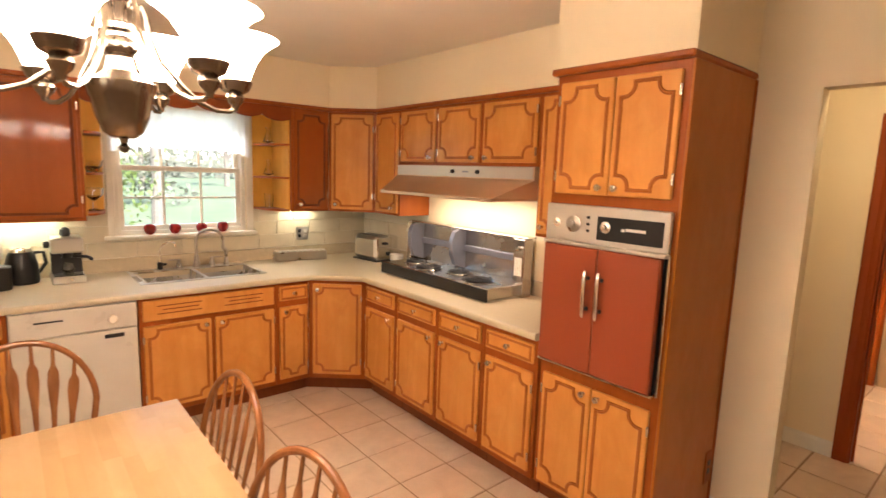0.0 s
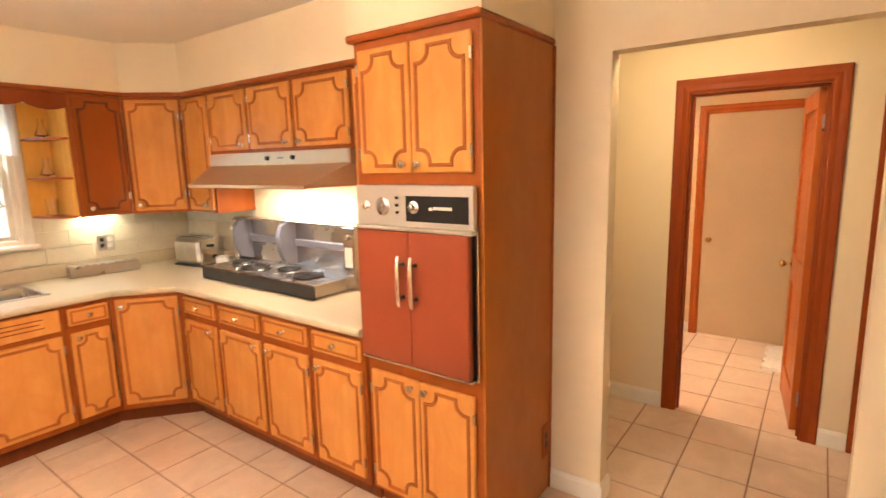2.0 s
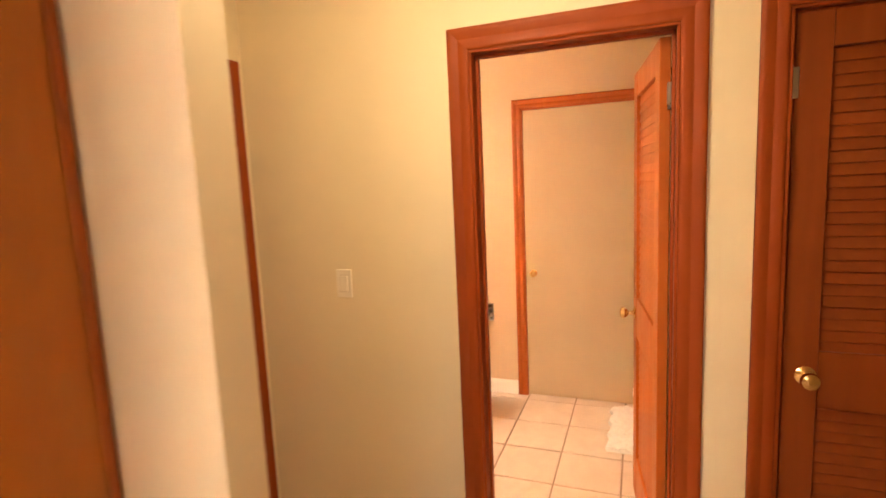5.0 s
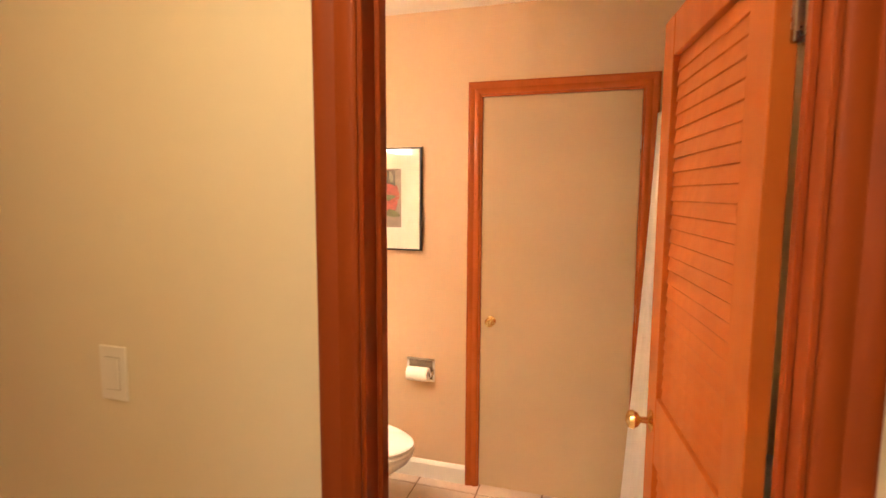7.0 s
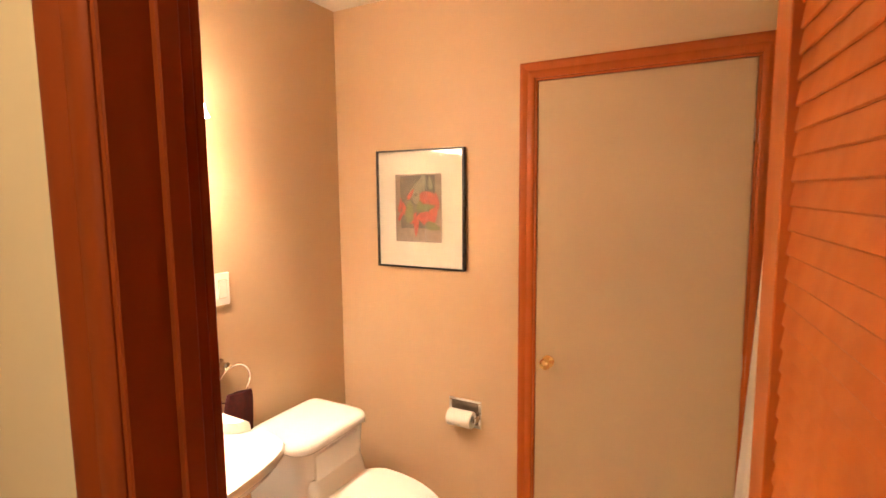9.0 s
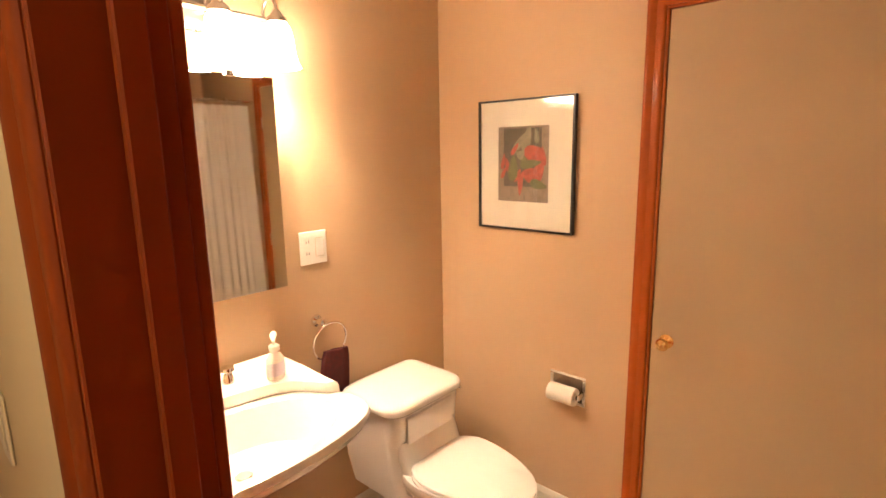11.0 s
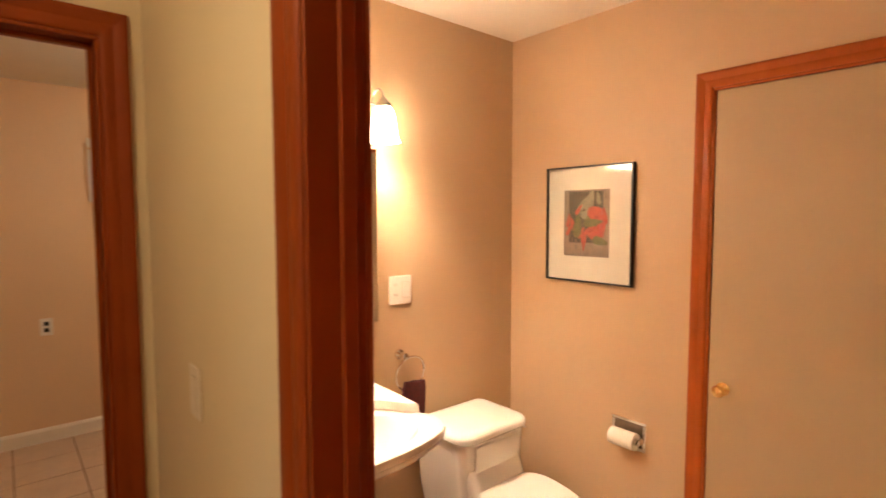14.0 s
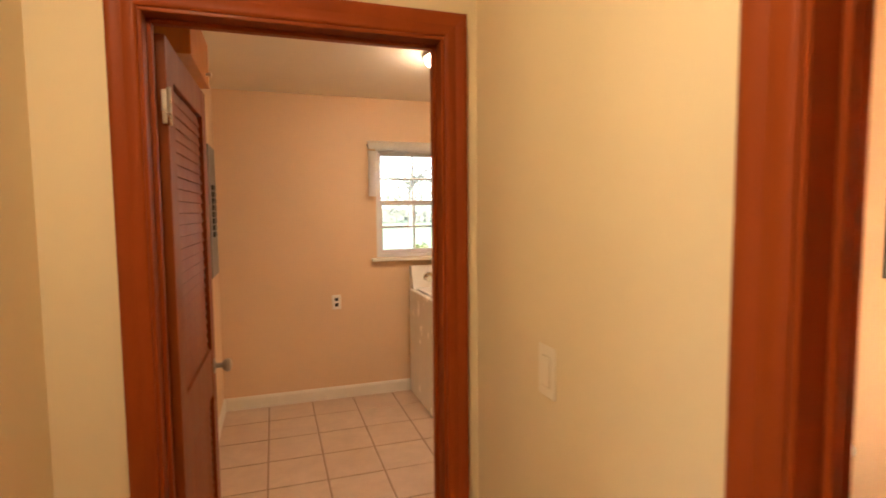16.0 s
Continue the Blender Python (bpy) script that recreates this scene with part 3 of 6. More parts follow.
TF, TY0, TY1 = 2.535, 1.66, 1.035   # oven tower: front, north and south side
structure("wall_soffit_tower", boxes(((TF - 0.0, TY1 - 0.01, 2.178), (EX0 - 0.001, TY0 + 0.02, HC - 0.001))), M_WALL, "cream painted soffit over the oven tower")

# oven tower
tw = TY0 - TY1
tower = thing("oven_tower", pose(TF, TY0, 0, 0, 0, FACE_E), "tall maple oven cabinet with doors above and below the oven", "cabinet")
D = EX0 - TF - 0.004
part("lower_carcass", boxes(((0, 0, KICK), (tw, D, 0.78))), M_FRAMEWOOD, tower, smooth=False)
part("upper_carcass", boxes(((0, 0, 1.558), (tw, D, 2.145))), M_FRAMEWOOD, tower, smooth=False)
for x0, x1 in ((0, 0.02), (tw - 0.02, tw)):
    part("oven_side", boxes(((x0, 0, 0.7805), (x1, D, 1.5575))), M_FRAMEWOOD, tower, smooth=False)
part("oven_back", boxes(((0.0205, 0.45, 0.7805), (tw - 0.0205, D, 1.5575))), M_FRAMEWOOD, tower, smooth=False)
part("side_panel", boxes(((tw, 0.0, 0.0), (tw + 0.012, D, 2.145)), bevel=0.002), M_PANELWOOD, tower, "plain brown stained side panel")
part("scribe", boxes(((tw + 0.0125, D - 0.022, 0.0), (tw + 0.02, D, 2.145)), bevel=0.003), M_FRAMEWOOD, tower)
part("toe_kick", boxes(((0.0, 0.06, 0), (tw, D, KICK))), M_RECESS, tower)
part("crown", boxes(((-0.025, -0.03, 2.146), (tw + 0.018, D, 2.176)), bevel=0.008), M_FRAMEWOOD, tower)
hw = tw / 2
cabinet_door(tower, 0.03, 1.605, hw - 0.033, 0.505, (hw - 0.07, 0.035), "left", r=0.06)
cabinet_door(tower, hw + 0.003, 1.605, hw - 0.030, 0.505, (0.035, 0.035), "right", r=0.06)
cabinet_door(tower, 0.03, 0.125, hw - 0.033, 0.59, (hw - 0.07, 0.555), "left", r=0.06)
cabinet_door(tower, hw + 0.003, 0.125, hw - 0.033, 0.59, (0.035, 0.555), "right", r=0.06)

# wall oven
oven = thing("wall_oven", pose(TF, TY0, 0.78, 0, 0, FACE_E), "built-in wall oven with two copper-red doors", "oven")
part("body", boxes(((0.022, -0.010, 0.002), (tw - 0.022, 0.44, 0.773)), bevel=0.004), M_BLACK, oven)
for x0, x1 in ((0.006, 0.018), (tw - 0.013, tw - 0.003)):
    part("side_trim", boxes(((x0, -0.022, 0.004), (x1, -0.0105, 0.608)), bevel=0.002), M_CHROME, oven, "slim polished metal trim")
cp = part("control_panel", boxes(((0.010, -0.038, 0.609), (tw - 0.008, -0.0125, 0.777)), bevel=0.004), M_PANEL, oven, "champagne metal control panel")
part("lip", boxes(((0.008, -0.055, 0.592), (tw - 0.006, -0.0125, 0.608)), bevel=0.004), M_PANEL, oven)
part("display", boxes(((0.29, -0.0405, 0.632), (tw - 0.03, -0.0382, 0.735)), bevel=0.001), M_BLACK, cp, "black glass strip with plain light marks")
for x0, x1, zz in ((0.41, 0.425, 0.685), (0.43, 0.52, 0.688)):
    part("mark", boxes(((x0, -0.0418, zz - 0.006), (x1, -0.0406, zz + 0.006))), M_WHITE, cp, smooth=False)
for dx, dr, mt in ((0.075, 0.021, M_CHROME), (0.165, 0.038, M_PEWTER), (0.335, 0.026, M_CHROME)):
    bm = lathe(bmesh.new(), [(dr, 0), (dr, 0.006), (dr * 0.8, 0.010), (dr * 0.5, 0.012), (dr * 0.42, 0.024), (dr * 0.3, 0.026), (0, 0.026)], Matrix.Translation((dx, -0.0385 if dx < 0.3 else -0.0405, 0.69)) @ Matrix.Rotation(math.pi / 2, 4, "X"), 24)
    part("dial", bm, mt, cp, "round metal dial")
for k in range(3):
    part("button", boxes(((0.236, -0.045, 0.66 + 0.03 * k), (0.252, -0.0382, 0.672 + 0.03 * k)), bevel=0.002), M_BLACK, cp)
for s, x0, x1 in ((0, 0.022, tw / 2 - 0.002), (1, tw / 2 + 0.002, tw - 0.026)):
    part("gasket", boxes(((x0 + 0.004, -0.024, 0.020), (x1 - 0.004, -0.0105, 0.586)), bevel=0.002), M_BLACK, oven)
    od = part("door", boxes(((x0, -0.058, 0.018), (x1, -0.0245, 0.590)), bevel=0.004), M_OVENRED, oven, "copper-red enamel oven door")
    hx = x1 - 0.032 if s == 0 else x0 + 0.032
    hd = part("handle", tube(bmesh.new(), [(hx, -0.086, 0.282), (hx, -0.090, 0.292), (hx, -0.093, 0.33), (hx, -0.094, 0.39), (hx, -0.093, 0.45), (hx, -0.090, 0.484), (hx, -0.086, 0.492)], [0.006, 0.0095, 0.0105, 0.0105, 0.0105, 0.0095, 0.006], 12), M_CHROME, od, "slightly bowed chrome bar handle")
    for hz in (0.318, 0.458):
        part("handle_mount", lathe(bmesh.new(), [(0.0095, 0), (0.0095, 0.004), (0.006, 0.008), (0.006, 0.027)], Matrix.Translation((hx, -0.0575, hz)) @ Matrix.Rotation(math.pi / 2, 4, "X"), 12), M_BLACK, hd, "black handle mount")
part("bottom_trim", boxes(((0.015, -0.052, 0.004), (tw - 0.015, -0.0125, 0.016)), bevel=0.003), M_CHROME, oven)

# ---------------------------------------------------------------- kitchen: backsplash, window, shelves
M_SPLASH = plain("cream_glazed_tile", (0.66, 0.58, 0.42), 0.22, vary=0.08, scale=9, bump=0.03, coat=0.2)
M_JOINT = plain("white_tile_joint", (0.74, 0.70, 0.57), 0.8, vary=0.08)
M_STONEWARE = plain("white_stoneware", (0.82, 0.78, 0.70), 0.25, vary=0.03, bump=0)
M_APPLE = plain("red_apple_skin", (0.38, 0.015, 0.012), 0.22, vary=0.5, scale=40, bump=0, coat=0.3)
M_STALK = plain("brown_stalk", (0.10, 0.06, 0.03), 0.7)
M_BLUEGREY = plain("blue_grey_steel", (0.27, 0.275, 0.33), 0.35, 0.7, vary=0.1)
M_COIL = plain("black_burner_coil", (0.012, 0.010, 0.010), 0.45, 0.0)
M_PLATE = plain("ivory_switch_plate", (0.86, 0.78, 0.64), 0.35, vary=0.03, bump=0)
M_PLATEWHITE = plain("white_switch_plate", (0.84, 0.80, 0.72), 0.35, vary=0.03, bump=0)
# shelf insides: the window's glow on the honey wood is put into this gold
M_SHELFWOOD = wood("daylit_shelf_wood", (0.84, 0.46, 0.085), (0.77, 0.40, 0.07), 0.35, 2, 22, 0.3)

bs = thing("wall_backsplash", pose(0, 0, 0), "cream glazed tile backsplash with white joints", "backsplash", kind="structure")
part("bed", boxes(((0.30, NY - 0.004, 1.0), (1.06, NY - 0.0005, UB)), ((2.07, NY - 0.004, 1.0), (EX0 - 0.004, NY - 0.0005, UB)), ((1.06, NY - 0.004, 1.0), (2.07, NY - 0.0005, 1.12)), ((EX0 - 0.004, 1.67, 1.0), (EX0 - 0.0005, NY - 0.004, 1.72))), M_JOINT, bs, smooth=False)
part("splash_board", boxes(((EX0 - 0.012, 2.033, 1.002), (EX0 - 0.0045, 3.357, 1.718)), bevel=0.001), M_WALL, bs, "plain cream board behind the cooktop")
TH, TWD = 0.114, 0.30
tile_meshes = {}


def splash_tile(axis, a, b, z0, z1):
    key = (axis, round(b - a, 3), round(z1 - z0, 3))
    if key not in tile_meshes:
        w, hh = (b - a) / 2, (z1 - z0) / 2
        me = finish(boxes(((-w, -0.004, -hh), (w, 0.004, hh)) if axis == "y" else ((-0.004, -w, -hh), (0.004, w, hh)), bevel=0.0015), True)
        me.materials.append(M_SPLASH)
        tile_meshes[key] = me
    t = new("tile", tile_meshes[key])
    t.parent = bs
    t.location = ((a + b) / 2, NY - 0.0085, (z0 + z1) / 2) if axis == "y" else (EX0 - 0.0085, (a + b) / 2, (z0 + z1) / 2)


for axis, lo, hi, zmax, gaps in (("y", 0.32, EX0 - 0.013, UB, [(1.06, 2.07, 1.12)]), ("x", 1.68, NY - 0.014, 1.72, [(1.68, 2.03, UB), (3.36, NY, UB), (2.03, 3.36, 1.0)])):
    row = 0
    z = 1.002
    while z < zmax - 0.02:
        s = lo - (TWD / 2 if row % 2 else 0)
        z1 = min(z + TH, zmax)
        while s < hi:
            a, b = max(s, lo), min(s + TWD, hi)
            pieces = [(a, b)]
            for g0, g1, gz in gaps:
                if z1 > gz:
                    pieces = [q for p0, p1 in pieces for q in ((p0, min(p1, g0)), (max(p0, g1), p1)) if q[1] - q[0] > 0.01]
            for p0, p1 in pieces:
                splash_tile(axis, p0 + 0.002, p1 - 0.002, z + 0.002, z1 - 0.002)
            s += TWD
        z += TH
        row += 1


def window(name, m, w, h, rows, cols, label, depth, material):
    """A double-hung window: opening w by h at m's lower left, wall depth towards +y."""
    ob = thing(name, m, label, "window", kind="structure")
    f = 0.03
    part("window_frame", boxes(((0, 0.02, 0), (f, depth, h)), ((w - f, 0.02, 0), (w, depth, h)), ((f, 0.02, h - f), (w - f, depth, h)), ((f, 0.02, 0), (w - f, depth, f)), bevel=0.003), material, ob)
    half = h / 2
    for k, (z0, z1, y) in enumerate(((f, half + 0.02, 0.055), (half - 0.02, h - f, 0.095))):
        s = 0.032
        sash = part("sash", boxes(((f, y, z0), (f + s, y + 0.03, z1)), ((w - f - s, y, z0), (w - f, y + 0.03, z1)), ((f + s, y, z0), (w - f - s, y + 0.03, z0 + s)), ((f + s, y, z1 - s), (w - f - s, y + 0.03, z1)), bevel=0.003), material, ob)
        ix0, ix1, iz0, iz1 = f + s, w - f - s, z0 + s, z1 - s
        for c in range(1, cols):
            x = ix0 + (ix1 - ix0) * c / cols
            part("muntin", boxes(((x - 0.008, y + 0.006, iz0), (x + 0.008, y + 0.024, iz1)), bevel=0.002), material, sash)
        for r in range(1, rows):
            zz = iz0 + (iz1 - iz0) * r / rows
            part("muntin", boxes(((ix0, y + 0.007, zz - 0.008), (ix1, y + 0.023, zz + 0.008)), bevel=0.002), material, sash)
        g = part("pane", boxes(((ix0, y + 0.0135, iz0), (ix1, y + 0.0165, iz1))), M_GLASS, sash, smooth=False)
        g.visible_shadow = False
    return ob


M_WINFRAME = plain("cream_window_paint", (0.72, 0.66, 0.55), 0.45, vary=0.06)
win = window("window_1", pose(1.10, NY, 1.16), 0.92, 0.96, 2, 3, "double-hung kitchen window over the sink", 0.14, M_WINFRAME)
part("window_casing", boxes(((-0.052, -0.014, 0.0), (-0.001, -0.0005, 0.96)), bevel=0.003), M_WINFRAME, win)
part("window_casing", boxes(((0.921, -0.014, 0.0), (0.972, -0.0005, 0.96)), bevel=0.003), M_WINFRAME, win)
part("window_sill", boxes(((-0.075, -0.065, -0.028), (0.985, 0.02, -0.001)), bevel=0.005), M_WINFRAME, win)
part("sash_lock", boxes(((0.40, 0.045, 0.49), (0.45, 0.06, 0.505)), bevel=0.003), M_STEEL, win)

# sheer gathered curtain across the upper sash
lace_mat, lt, lb = shader("sheer_white_lace")
lb.inputs["Base Color"].default_value = (0.88, 0.87, 0.84, 1)
lb.inputs["Roughness"].default_value = 0.9
tl = lt.nodes.new("ShaderNodeBsdfTranslucent")
tl.inputs[0].default_value = (0.9, 0.9, 0.88, 1)
tp_node = lt.nodes.new("ShaderNodeBsdfTransparent")
m1, m2 = lt.nodes.new("ShaderNodeMixShader"), lt.nodes.new("ShaderNodeMixShader")
m1.inputs[0].default_value = 0.85
weave = noise_of(lt, place(lt, world_space=True), 260, 2)
lt.links.new(span(lt, weave, 0.35, 0.65, 0.78, 0.95), m2.inputs[0])
lt.links.new(lb.outputs[0], m1.inputs[1])
lt.links.new(tl.outputs[0], m1.inputs[2])
lt.links.new(tp_node.outputs[0], m2.inputs[1])
lt.links.new(m1.outputs[0], m2.inputs[2])
lt.links.new(m2.outputs[0], lt.nodes["Material Output"].inputs[0])
lace = thing("lace_curtain", pose(1.08, NY - 0.022, 0), "short sheer white lace curtain over the upper window", "curtain")
bm = bmesh.new()
cols = []
for i in range(121):
    u = i / 120
    drop = 0.285 + 0.05 * abs(2 * u - 1) ** 5 + 0.012 * abs(math.sin(math.pi * u * 11))
    cols.append([bm.verts.new((-0.01 + 0.98 * u, 0.007 * math.sin(u * 2 * math.pi * 19) * (0.4 + 0.6 * k / 6) - 0.004, 2.085 - drop * k / 6)) for k in range(7)])
for a, b in zip(cols, cols[1:]):
    for k in range(6):
        bm.faces.new((a[k], b[k], b[k + 1], a[k + 1]))
part("cloth", bm, lace_mat, lace)
part("rod", tube(bmesh.new(), [(-0.025, 0, 2.088), (0.985, 0, 2.088)], 0.006, 8), M_WINFRAME, lace)
for x in (-0.025, 0.985):
    part("bracket", boxes(((x - 0.006, 0.0, 2.08), (x + 0.006, 0.0215, 2.096)), bevel=0.002), M_WINFRAME, lace)

# scalloped wood valance over the window, its backlit shade put into the wood colour
xs0, xs1 = 0.895, 2.245
low = []
n = 120
for i in range(n + 1):
    u = i / n
    wave = abs(math.sin(math.pi * (u * 6.0)))
    low.append((xs0 + (xs1 - xs0) * u, 2.088 - 0.034 * wave ** 0.7 - 0.03 * abs(2 * u - 1) ** 2))
val = bmesh.new()
rings = []
for x, z in low:
    rings.append([(x, UN - 0.004, z), (x, UN + 0.015, z), (x, UN + 0.015, UT), (x, UN - 0.004, UT)])
loft(val, rings)
solid("valance", val, M_VALANCE, "scalloped red-brown wood valance over the window, darkened as if backlit", "valance", smooth=False)


def open_shelf(x_wall, x_out, label):
    """A quarter-round open shelf unit between a wall cabinet and the window."""
    ob = thing("open_shelf", pose(0, 0, 0), label, "shelf", "open shelves beside the window")
    s = 1 if x_out > x_wall else -1
    d = NY - UN - 0.03
    ln = abs(x_out - x_wall)
    part("back", boxes(((min(x_wall, x_out), NY - 0.014, UB), (max(x_wall, x_out), NY - 0.003, 2.10)), bevel=0.001), M_SHELFWOOD, ob)
    part("side", boxes(((min(x_wall, x_wall + s * 0.01), UN + 0.03, UB), (max(x_wall, x_wall + s * 0.01), NY - 0.015, 2.10)), bevel=0.001), M_SHELFWOOD, ob)
    for z in (UB, 1.592, 1.85):
        pts = [(x_wall + s * 0.011, NY - 0.015)] + [(x_wall + s * (0.011 + (ln - 0.012) * math.sin(a)), NY - 0.015 - d * math.cos(a)) for a in [math.pi / 2 * k / 8 for k in range(9)]]
        bm = bmesh.new()
        loft(bm, [[(x, y, zz) for x, y in pts] for zz in (z, z + 0.016)])
        part("shelf_board", bm, M_FRAMEWOOD, ob, smooth=False)
    return ob


open_shelf(2.245, 2.075, "wood open shelf unit holding glassware, its gold insides coloured as daylit")
open_shelf(0.895, 1.035, "red-brown wood open shelf unit holding glassware, beside the window")


def glass(x, y, z, prof, label, name="drinking_glass"):
    return solid(name, lathe(bmesh.new(), prof, n=20, cap=False), M_GLASS, label, "glassware", m=pose(x, y, z))


goblet = [(0, 0), (0.030, 0.001), (0.028, 0.004), (0.006, 0.010), (0.005, 0.055), (0.012, 0.062), (0.032, 0.085), (0.036, 0.125), (0.034, 0.126), (0.029, 0.087), (0.008, 0.066), (0, 0.065)]
tumbler = [(0, 0), (0.030, 0.001), (0.036, 0.11), (0.034, 0.11), (0.028, 0.006), (0, 0.006)]
bowl = [(0, 0), (0.03, 0.001), (0.035, 0.006), (0.055, 0.03), (0.068, 0.06), (0.066, 0.06), (0.05, 0.03), (0, 0.01)]
decanter = [(0, 0), (0.038, 0.001), (0.040, 0.02), (0.020, 0.07), (0.012, 0.10), (0.018, 0.13), (0.016, 0.13), (0.010, 0.10), (0.018, 0.07), (0.037, 0.02), (0, 0.006)]
glass(2.175, 4.27, 1.866, decanter, "clear glass decanter on the top shelf")
glass(2.175, 4.27, 1.608, decanter, "tall clear glass vase on the middle shelf")
glass(2.175, 4.27, 1.608 - 0.256, tumbler, "clear glass tumbler on the bottom shelf")
glass(0.965, 4.24, 1.608, [(a * 1.0, b * 1.3) for a, b in bowl], "clear glass bowl on the middle shelf")
glass(0.965, 4.24, 1.608 - 0.256, [(a * 1.7, b * 1.2) for a, b in goblet], "stemmed clear glass dish on the bottom shelf")


def apple(x, y, z, r, turn):
    ob = thing("apple", pose(x, y, z, 0, 4, turn), "shiny red apple standing on the window sill", "fruit", "apples on the window sill")
    bm = lathe(bmesh.new(), [(0, 0.10 * r), (0.35 * r, 0.02 * r), (0.60 * r, 0.16 * r), (0.92 * r, 0.65 * r), (1.0 * r, 1.1 * r), (0.9 * r, 1.5 * r), (0.6 * r, 1.78 * r), (0.25 * r, 1.72 * r), (0, 1.55 * r)], n=20, cap=False)
    part("skin", bm, M_APPLE, ob)
    part("stalk", tube(bmesh.new(), [(0, 0, 1.55 * r), (0.1 * r, 0, 2.0 * r)], 0.0018, 6), M_STALK, ob)


for i, (ax, ar) in enumerate(((1.305, 0.043), (1.475, 0.041), (1.665, 0.041), (1.825, 0.043))):
    apple(ax, NY - 0.022, 1.1590, ar, 40 * i)


def plate(name, m, w, hh, material, label, items, category="switch"):
    """A wall plate facing -y with small raised pieces (x0, x1, z0, z1, material)."""
    ob = thing(name, m, label, category)
    part("plate", boxes(((-w / 2, -0.006, -hh / 2), (w / 2, -0.0005, hh / 2)), bevel=0.002), material, ob)
    for nm, x0, x1, z0, z1, mt, out in items:
        piece = part(nm, boxes(((x0, -0.006 - out, z0), (x1, -0.0055, z1)), bevel=0.001), mt, ob)
        if nm == "socket" and mt is not M_BLACK:
            zc, xc = (z0 + z1) / 2, (x0 + x1) / 2
            for sx in (-0.0055, 0.0055):
                part("slot", boxes(((xc + sx - 0.0012, -0.0063 - out, zc - 0.003), (xc + sx + 0.0012, -0.0059 - out, zc + 0.007))), M_BLACK, piece, smooth=False)
        if nm == "rocker":
            part("gap", boxes(((x0 - 0.002, -0.0064, z0 - 0.002), (x1 + 0.002, -0.0061, z1 + 0.002))), M_COUNTER, piece, smooth=False)
    return ob


def outlet_items(mt, dx=0.0):
    return [("socket", dx - 0.014, dx + 0.014, 0.008, 0.036, mt, 0.0015), ("socket", dx - 0.014, dx + 0.014, -0.036, -0.008, mt, 0.0015)]


plate("outlet", pose(2.50, NY - 0.013, 1.112), 0.115, 0.115, M_STEEL, "steel double outlet plate on the tiled backsplash", outlet_items(M_BLACK, -0.026) + outlet_items(M_PLATEWHITE, 0.026), "outlet")
plate("outlet", pose(0.42, NY - 0.013, 1.10), 0.115, 0.115, M_STEEL, "steel double outlet plate behind the coffee maker", outlet_items(M_BLACK, -0.026) + outlet_items(M_BLACK, 0.026), "outlet")
plate("outlet", pose(3.09, TY1 - 0.0125, 0.28), 0.075, 0.17, M_FRAMEWOOD, "brown outlet plate low on the oven tower", outlet_items(M_BLACK), "outlet")
plate("light_switch", pose(EX0 - 0.0005, -0.31, 1.205, 0, 0, FACE_E), 0.075, 0.12, M_PLATE, "ivory toggle switch on the kitchen wall", [("toggle", -0.006, 0.006, -0.012, 0.012, M_PLATEWHITE, 0.008)])
plate("light_switch", pose(BX0 - 0.0005, 1.268, 1.165, 0, 0, FACE_E), 0.072, 0.118, M_PLATE, "ivory rocker switch on the hall wall", [("rocker", -0.017, 0.017, -0.034, 0.034, M_PLATE, 0.003)])
plate("light_switch", pose(5.36, BY - 0.0005, 1.232), 0.118, 0.125, M_PLATEWHITE, "white switch and outlet plate beside the mirror", [("rocker", 0.010, 0.044, -0.034, 0.034, M_PLATEWHITE, 0.003)] + outlet_items(M_PLATEWHITE, -0.027))
plate("outlet", pose(4.245, LN - 0.0005, 0.80), 0.072, 0.118, M_PLATEWHITE, "white outlet on the peach laundry wall", outlet_items(M_BLACK), "outlet")

# under-cabinet lamps
for x0, x1, yy in ((2.30, 2.60, 4.27), (0.25, 0.78, 4.27)):
    ob = thing("under_cabinet_light", pose((x0 + x1) / 2, yy, (UB if x0 > 1 else UBL) - 0.001), "slim lit lamp fixed under a wall cabinet", "lamp")
    w = (x1 - x0) / 2
    part("housing", boxes(((-w, -0.03, -0.012), (w, 0.03, 0.0)), bevel=0.003), M_PLATEWHITE, ob)
    part("tube", boxes(((-w + 0.02, -0.018, -0.0205), (w - 0.02, 0.018, -0.0125)), bevel=0.003), M_TUBE, ob)

# ---------------------------------------------------------------- kitchen: sink and worktop things
sink = thing("kitchen_sink", pose(1.545, 4.03, 0.9025), "double-bowl stainless steel sink let into the worktop", "sink")
part("rim", boxes(((-0.41, -0.255, 0), (0.41, -0.225, 0.007)), ((-0.41, 0.165, 0), (0.41, 0.255, 0.007)), ((-0.41, -0.225, 0), (-0.38, 0.165, 0.007)), ((0.38, -0.225, 0), (0.41, 0.165, 0.007)), ((-0.012, -0.225, 0), (0.012, 0.165, 0.006)), bevel=0.002), M_STEEL, sink)
M_BASIN = plain("dull_sink_steel", (0.50, 0.46, 0.41), 0.28, 1.0, vary=0.15)
